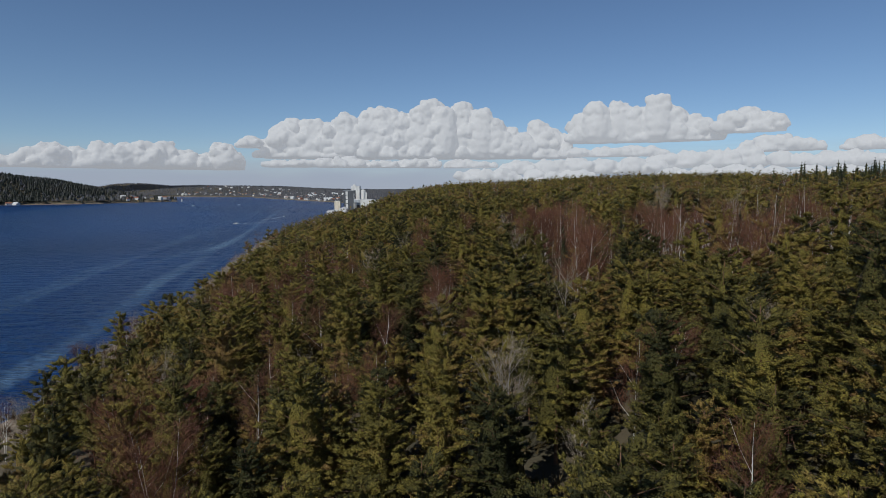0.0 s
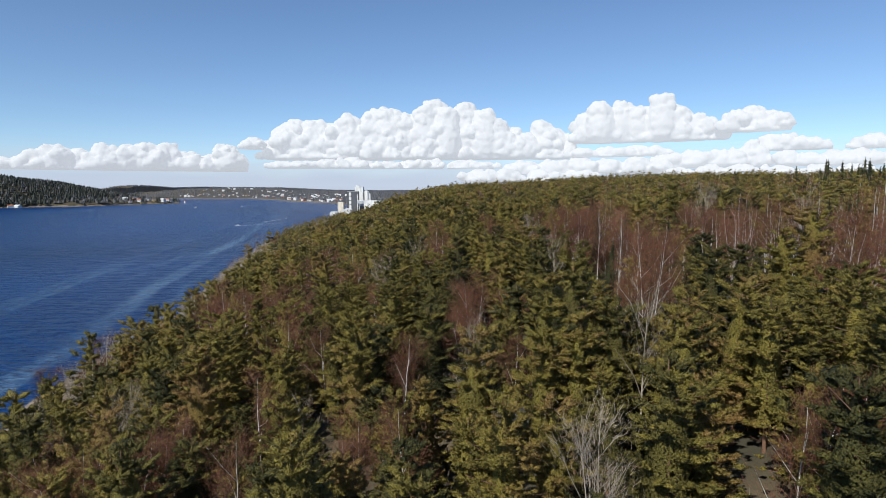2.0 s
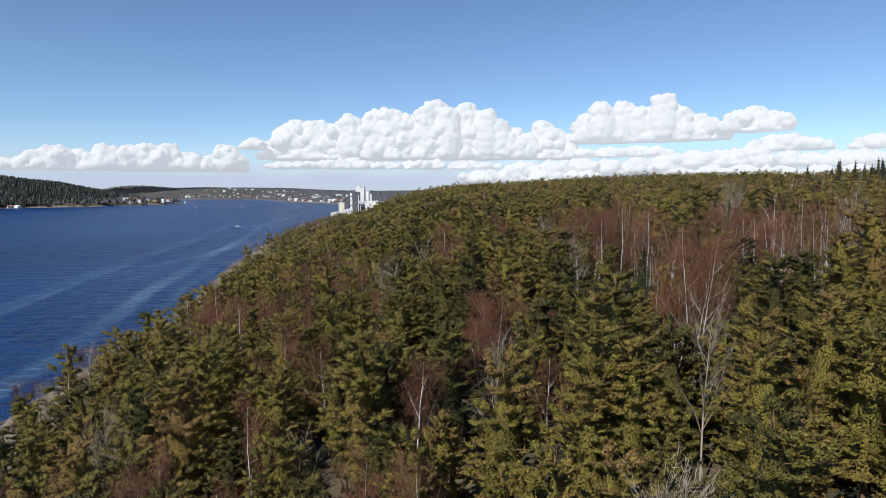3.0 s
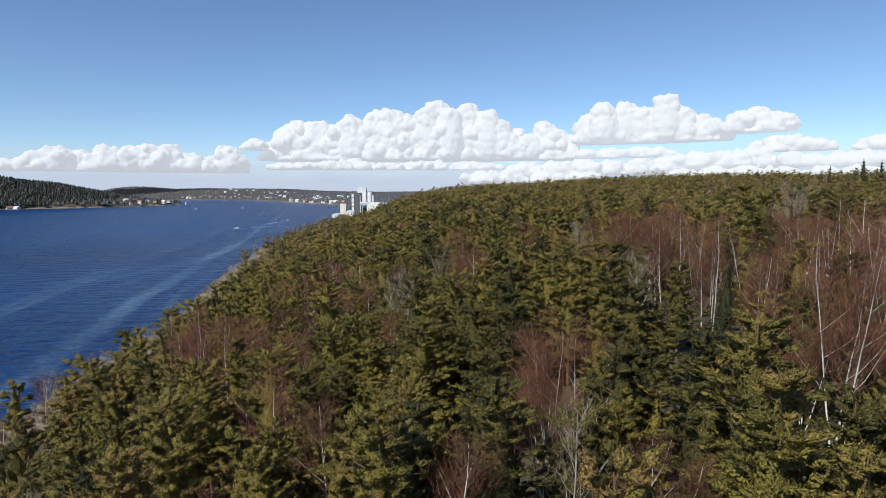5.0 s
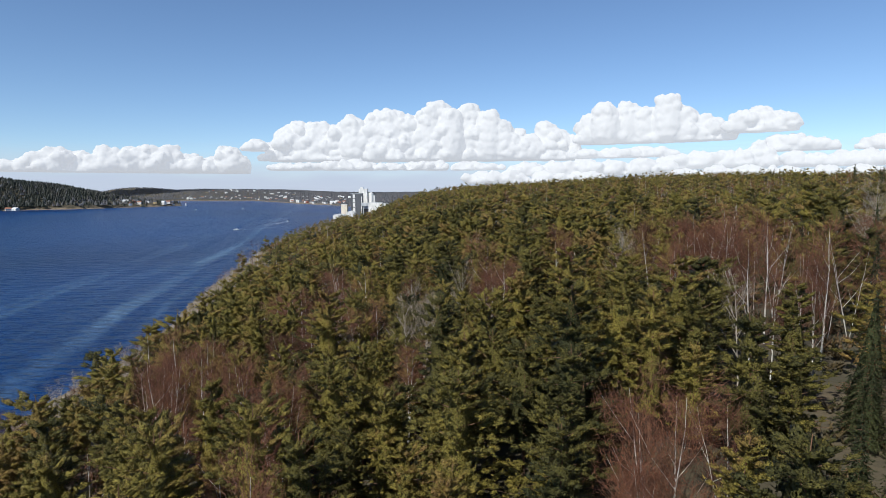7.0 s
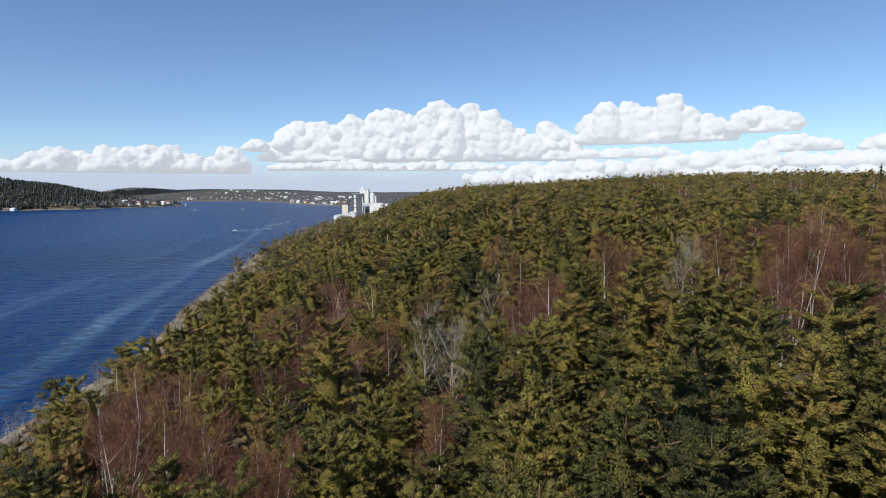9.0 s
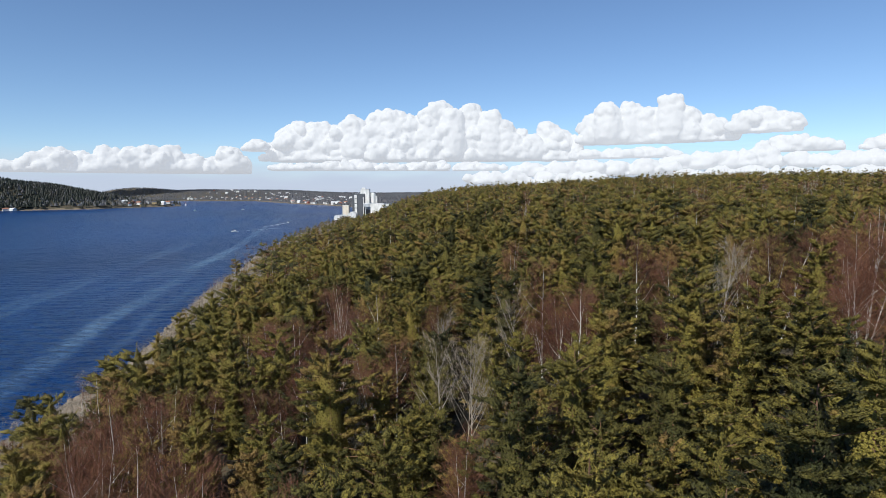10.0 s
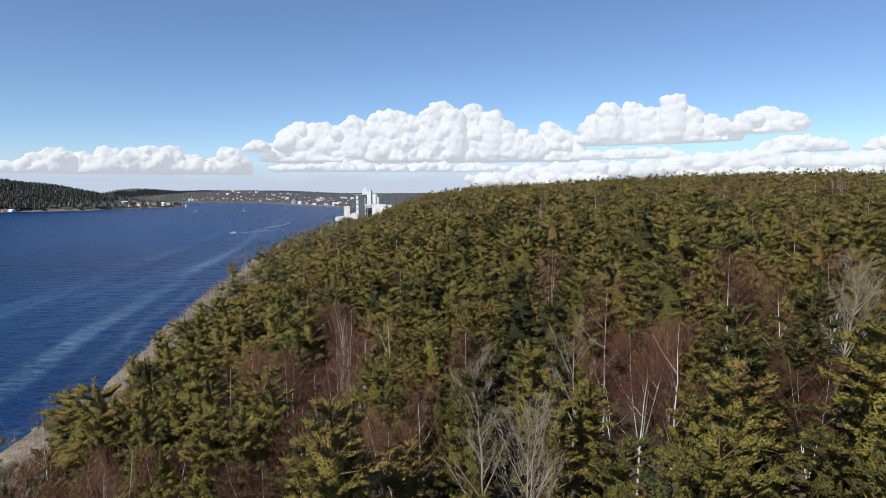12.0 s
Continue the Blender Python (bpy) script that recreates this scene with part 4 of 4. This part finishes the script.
def gable(x, y, z, sx, sy, rise):
    """A pitched roof, ridge along x, 0.25 m thick at the eaves."""
    t = 0.25
    a, b = sx / 2, sy / 2
    v = np.array([(-a, -b, 0), (a, -b, 0), (a, b, 0), (-a, b, 0), (-a, -b, t), (a, -b, t), (a, b, t), (-a, b, t), (-a, 0, rise + t), (a, 0, rise + t)], float) + [x, y, z]
    f = np.array([(0, 2, 1), (0, 3, 2), (0, 1, 5), (0, 5, 4), (2, 3, 7), (2, 7, 6), (4, 5, 9), (4, 9, 8), (6, 7, 8), (6, 8, 9), (0, 4, 8), (0, 8, 3), (3, 8, 7), (1, 2, 9), (1, 9, 5), (2, 6, 9)])
    return v, f


def barrel(x, y, z, radius, tall, sides=24, dome=0.0):
    a = np.arange(sides) * 2 * np.pi / sides
    rings = [(radius, 0.0), (radius, tall), (radius * 0.96, tall + 0.4), (0.02, tall + 0.4 + dome)]
    v = np.concatenate([np.stack([r * np.cos(a) + x, r * np.sin(a) + y, np.full(sides, z + h)], 1) for r, h in rings])
    i = (np.arange(3)[:, None] * sides + np.arange(sides)[None]).ravel()
    j = (np.arange(3)[:, None] * sides + (np.arange(sides)[None] + 1) % sides).ravel()
    return v, np.concatenate([np.stack([i, j, j + sides], 1), np.stack([i, j + sides, i + sides], 1)])


def part(name, geometry, mat, parent, label=""):
    ob = new(name, mesh_of(name, *geometry, [mat]))
    ob.parent = parent
    return tagged(ob, label) if label else ob


def block(name, label, category, x, y, sx, sy, tall, wall, roof, turn=0.0, floors=0, bays=0, pane=(1.6, 1.4), strips=()):
    """A flat-roofed building with a parapet, and windows on the side that faces the water's near end."""
    root = new(name)
    z = spot(x, y) - 0.8
    root.matrix_basis = pose(x, y, z, 0, 0, turn)
    part("wall", box(0, 0, 0, sx, sy, tall), wall, root)
    part("roof", box(0, 0, tall + 0.004, sx + 0.3, sy + 0.3, 0.5), roof, root)
    for row in range(floors):
        for col in range(bays):
            wx = -sx / 2 + sx * (col + 0.5) / bays
            wz = tall * (0.12 + 0.8 * row / max(floors, 1)) + 1.0
            part("window", box(wx, -sy / 2 - 0.02, wz, pane[0], 0.12, pane[1]), GLASS, root)
    for wx, wide, low, high in strips:
        part("wall_strip", box(wx, -sy / 2 - 0.05, low, wide, 0.2, high - low), WHITE, root, "white cladding strip")
    return tagged(root, label, category, "buildings of the waterside mill")


tower = block("mill_tower", "dark grey clad mill tower with white vertical strips", "tower", -143.3, 940, 16.6, 14, 34.4, DARK, GREY, 0, 0, 0, strips=[(-3.4, 3.4, 8, 14), (-3.4, 3.4, 15, 20.5), (-3.4, 3.4, 21.5, 27), (-3.4, 3.4, 28, 33), (7.6, 0.8, 6, 30)])
tall = block("mill_tower", "tall white mill tower rising above the others", "tower", -137.2, 966, 12.8, 13, 40.5, WHITE, PALE, 0, 1, 6, (1.2, 1.3))
part("roof_hut", box(-2.5, 0, 41.0, 4.5, 6, 2.2), WHITE, tall)
block("concrete_store", "cream concrete block beside the mill tower", "building", -160.0, 930, 8.6, 10, 18.6, CREAM, PALE, 0)
block("warehouse", "white flat-roofed warehouse of the waterside mill", "building", -113.9, 925, 18.8, 22, 20.2, WHITE, PALE, 0)
block("annex", "low white annex beside the warehouse", "building", -100.5, 930, 8, 14, 18.2, WHITE, GREY, 0, 2, 4, (1.0, 0.9))
# dark block added to fill the dark gap below the bridge
block("machine_house", "dark grey machine house under the covered bridge", "building", -127.0, 944, 14, 10, 12.5, DARK, GREY, 0, 1, 4, (1.2, 1.2))
link = new("conveyor_bridge")
link.matrix_basis = pose(-127.5, 934, spot(-127.5, 934) - 0.8)
part("gallery", box(0, 0, 16.5, 17, 4, 3.6), GREY, link)
part("roof", gable(0, 0, 20.104, 17.4, 4.6, 0.9), PALE, link)
for px in (-5.5, 5.5):
    part("post", box(px, 0, 0, 0.9, 2.6, 16.496), GREY, link)
tagged(link, "grey covered bridge on posts joining tower and warehouse", "bridge", "buildings of the waterside mill")
silo = new("grain_silo")
silo.matrix_basis = pose(-125.0, 960, spot(-125, 960) - 0.5)
part("shell", barrel(0, 0, 0, 3.6, 34.0, 24, 1.4), WHITE, silo)
part("stair_shaft", box(4.6, 0, 0, 2.4, 3, 31), WHITE, silo)
part("head_house", box(-0.6, 0, 35.2, 3.4, 3, 1.6), GREY, silo)
tagged(silo, "white cylindrical grain silo with a stair shaft", "silo", "buildings of the waterside mill")
hall = new("storage_hall")
hall.matrix_basis = pose(-148, 914, spot(-148, 914) - 0.5, 0, 0, 90)
part("wall", box(0, 0, 0, 16, 11.5, 6.5), PALE, hall)
part("roof", gable(0, 0, 6.504, 16.6, 12.2, 2.6), PALE, hall)
tagged(hall, "white storage hall with a pitched pale roof", "hall", "buildings of the waterside mill")
shed = new("quay_shed")
shed.matrix_basis = pose(-163.5, 908, max(spot(-163.5, 908), 0.6) - 0.6, 0, 0, 70)
part("wall", box(0, 0, 0, 22, 9, 4.6), WHITE, shed)
part("roof", gable(0, 0, 4.604, 22.6, 9.6, 2.0), PALE, shed)
tagged(shed, "long white shed on the quay", "shed", "buildings of the waterside mill")
row_x = (-92, -80, -66, -52, -38)
for k, bx in enumerate(row_x):
    block("apartment_block", "pale apartment block on the rise behind the mill", "building", bx, 1130 + 14 * (k % 2), 11, 12, 13 + 1.5 * (k % 3), (WHITE, GREY, CREAM)[k % 3], PALE, 4 * k, 3, 4, (1.3, 1.3))


def house(wall, roof, long, deep, tall, label):
    root = new("house")
    part("wall", box(0, 0, -1.5, long, deep, tall + 1.5), wall, root)
    part("roof", gable(0, 0, tall + 0.004, long + 0.8, deep + 1.0, deep * 0.36), roof, root)
    for k in range(3):
        part("window", box(-long * 0.3 + k * long * 0.3, -deep / 2 - 0.03, tall * 0.35, 1.3, 0.14, 1.3), GLASS, root)
    part("chimney", box(long * 0.2, 0, tall + deep * 0.2, 0.7, 0.7, 2.2), TILE, root)
    return tagged(root, label, "house", "houses along the far shores")


KINDS = [house(WHITE, SLATE, 11, 8.5, 5.4, "white timber house with a dark slate roof"), house(WHITE, TILE, 12, 8.5, 5.0, "white timber house with an orange tile roof"),
         house(RED, TILE, 10, 8, 4.6, "red timber house with an orange tile roof"), house(YELLOW, SLATE, 11, 8, 5.2, "ochre timber house with a dark slate roof"),
         house(WHITE, PALE, 15, 10, 6.5, "large white house with a pale roof")]
r = np.random.default_rng(77)
sites = [(-965, 1845), (-932, 1807), (-960, 1894), (-926, 1849), (-935, 1916), (-912, 1916), (-899, 1944), (-896, 1968), (-889, 1984), (-1067, 1502), (-1052, 1506), (-922, 1851), (-953, 1867)]  # villas on the headland
for k in range(150):  # the town along the far shore
    hx = r.uniform(-1650, -260)
    hy = float(np.interp(hx, [-1584, -1112, -600, -348, -200], [3685, 3473, 2390, 1891, 1600])) + 40 + 620 * r.uniform(0, 1) ** 1.6
    if 2.2 < spot(hx, hy) < 70 and all(math.hypot(hx - a, hy - b) > 30 for a, b in sites):
        sites.append((hx, hy))
used = set()
for k, (hx, hy) in enumerate(sites):
    pick = int(r.choice(5, p=(0.25, 0.4, 0.1, 0.15, 0.1) if k < 16 else (0.5, 0.1, 0.1, 0.08, 0.22)))
    m = pose(hx, hy, spot(hx, hy) + 0.3, 0, 0, r.uniform(-50, 50))
    if pick in used:
        copy_thing(KINDS[pick], m)
    else:
        used.add(pick)
        KINDS[pick].matrix_basis = m

# lighthouse on the skerry, boats with their wakes, buoys
light = new("lighthouse")
light.matrix_basis = pose(-868, 2034, max(spot(-868, 2034), 0.2))
part("tower", barrel(0, 0, -1, 2.2, 8.5, 16, 0.2), WHITE, light)
part("lantern", barrel(0, 0, 7.9, 1.3, 2.0, 12, 1.0), RED, light, "red lantern house")
tagged(light, "small white lighthouse with a red lantern on the point", "lighthouse")


def boat(label, x, y, turn, long, cabin=True):
    root = new("motor_boat")
    root.matrix_basis = pose(x, y, 0.05, 0, 0, turn)
    bm = bmesh.new()
    sections = [(-0.5, 0.16, 0.55), (-0.1, 0.18, 0.6), (0.25, 0.14, 0.7), (0.42, 0.07, 0.8), (0.5, 0.005, 0.9)]
    rings = []
    for s, w, h in sections:
        pts = [(-w, h * 0.16), (-w * 0.7, -0.04), (0, -0.09), (w * 0.7, -0.04), (w, h * 0.16)]
        rings.append([bm.verts.new((s * long, a * long, b * long)) for a, b in pts])
    for p, q in zip(rings, rings[1:]):
        for i in range(4):
            bm.faces.new((p[i], p[i + 1], q[i + 1], q[i]))
        bm.faces.new((p[4], p[0], q[0], q[4]))
    bm.faces.new(rings[0])
    bmesh.ops.triangulate(bm, faces=bm.faces)
    bm.verts.index_update()
    hull = (np.array([v.co[:] for v in bm.verts]), np.array([[v.index for v in f.verts] for f in bm.faces]))
    bm.free()
    part("hull", hull, WHITE, root)
    if cabin:
        c = part("cabin", box(-0.02 * long, 0, 0.10 * long, 0.34 * long, 0.24 * long, 0.16 * long), WHITE, root)
        part("windscreen", box(0.155 * long, 0, 0.17 * long, 0.02, 0.2 * long, 0.08 * long), GLASS, c)
    return tagged(root, label, "boat", "boats on the fjord")


boat("white motor boat with a small cabin, under way", -221, 651, 208, 6.0)
boat("small white motor boat, under way", -218, 836, -70, 6.0)
boat("small white boat far out on the water", -511, 1530, 20, 8.0)
boat("small white boat near the headland", -590, 1444, 70, 9.0)
boat("little white boat moored in mid-fjord", -517, 1053, 120, 5.0, False)


def wake(label, x0, y0, x1, y1, wide, seed):
    """Foam torn into patches along a boat's track, thin on the water."""
    q = np.random.default_rng(seed)
    n = 240
    t = q.uniform(0, 1, n) ** 1.4
    span = np.array([x1 - x0, y1 - y0])
    side = np.array([-span[1], span[0]]) / np.hypot(*span)
    bow = 4 * np.sin(t * 3.0) * t
    c = np.array([x0, y0]) + span * t[:, None] + side * (q.normal(0, 1, n) * wide * (0.25 + 0.75 * t) + bow)[:, None]
    lengths, widths = q.uniform(1.5, 4.5, n), q.uniform(0.15, 0.5, n) * (1.2 - 0.6 * t)
    a = span / np.hypot(*span)
    corners = []
    for i, j in ((-1, 0), (0, -1), (1, 0), (0, 1)):
        corners.append(c + a * (i * lengths)[:, None] + side * (j * widths)[:, None])
    v = np.stack(corners, 1).reshape(-1, 2)
    v = np.concatenate([v, np.full((len(v), 1), 0.03) + q.uniform(0, 0.02, (len(v), 1))], 1)
    k = np.arange(n) * 4
    return tagged(new("boat_wake", mesh_of("boat_wake", v, np.concatenate([np.stack([k, k + 1, k + 2], 1), np.stack([k, k + 2, k + 3], 1)]), [FOAM])), label, "wake", kind="stuff")


wake("white foam trail behind a motor boat", -219, 655, -190, 712, 0.6, 5)
wake("white foam trail behind a small boat", -218.5, 832, -221, 745, 0.7, 6)

# boulders along the waterline
forms = []
for k in range(6):
    q = np.random.default_rng(200 + k)
    v, f = ball(2)
    v = v * (1 + 0.22 * np.array([noise.noise(Vector(w * 1.7) + Vector((k * 3.0, 0, 0))) for w in v])[:, None]) * q.uniform(0.6, 1.2, 3) * [1, 1, 0.7]
    forms.append(mesh_of("shore_boulder", v, f, [STONE]))
q = np.random.default_rng(9)
for k in range(150):
    by = q.uniform(95, 330)
    bx = float(shore_x(np.array([by]))[0]) + abs(q.normal(0, 2.6)) - 0.4
    s = q.uniform(0.25, 0.7) * (1.7 if q.uniform() < 0.12 else 1)
    ob = new("shore_boulder", forms[k % 6])
    ob.matrix_basis = pose(bx, by, max(spot(bx, by), -0.3) + 0.1 * s, q.uniform(-20, 20), q.uniform(-20, 20), q.uniform(0, 360))
    ob.scale = (s, s, s)
    tagged(ob, "weathered grey boulder at the waterline", "boulder", "boulders along the shore")
for k, (bx, by, s) in enumerate([(-10.5, 187, 2.2), (-8.2, 187.8, 1.4), (-12.6, 187.4, 1.2), (2.5, 172, 1.6), (-2.8, 161, 1.3)]):
    ob = new("rock_outcrop", forms[k])
    ob.matrix_basis = pose(bx, by, spot(bx, by) + 0.25 * s, 0, 0, 50 * k)
    ob.scale = (s * 1.4, s, s * 0.8)
    tagged(ob, "bare pale rock outcrop between the pines", "rock", "rock outcrops on the slope")
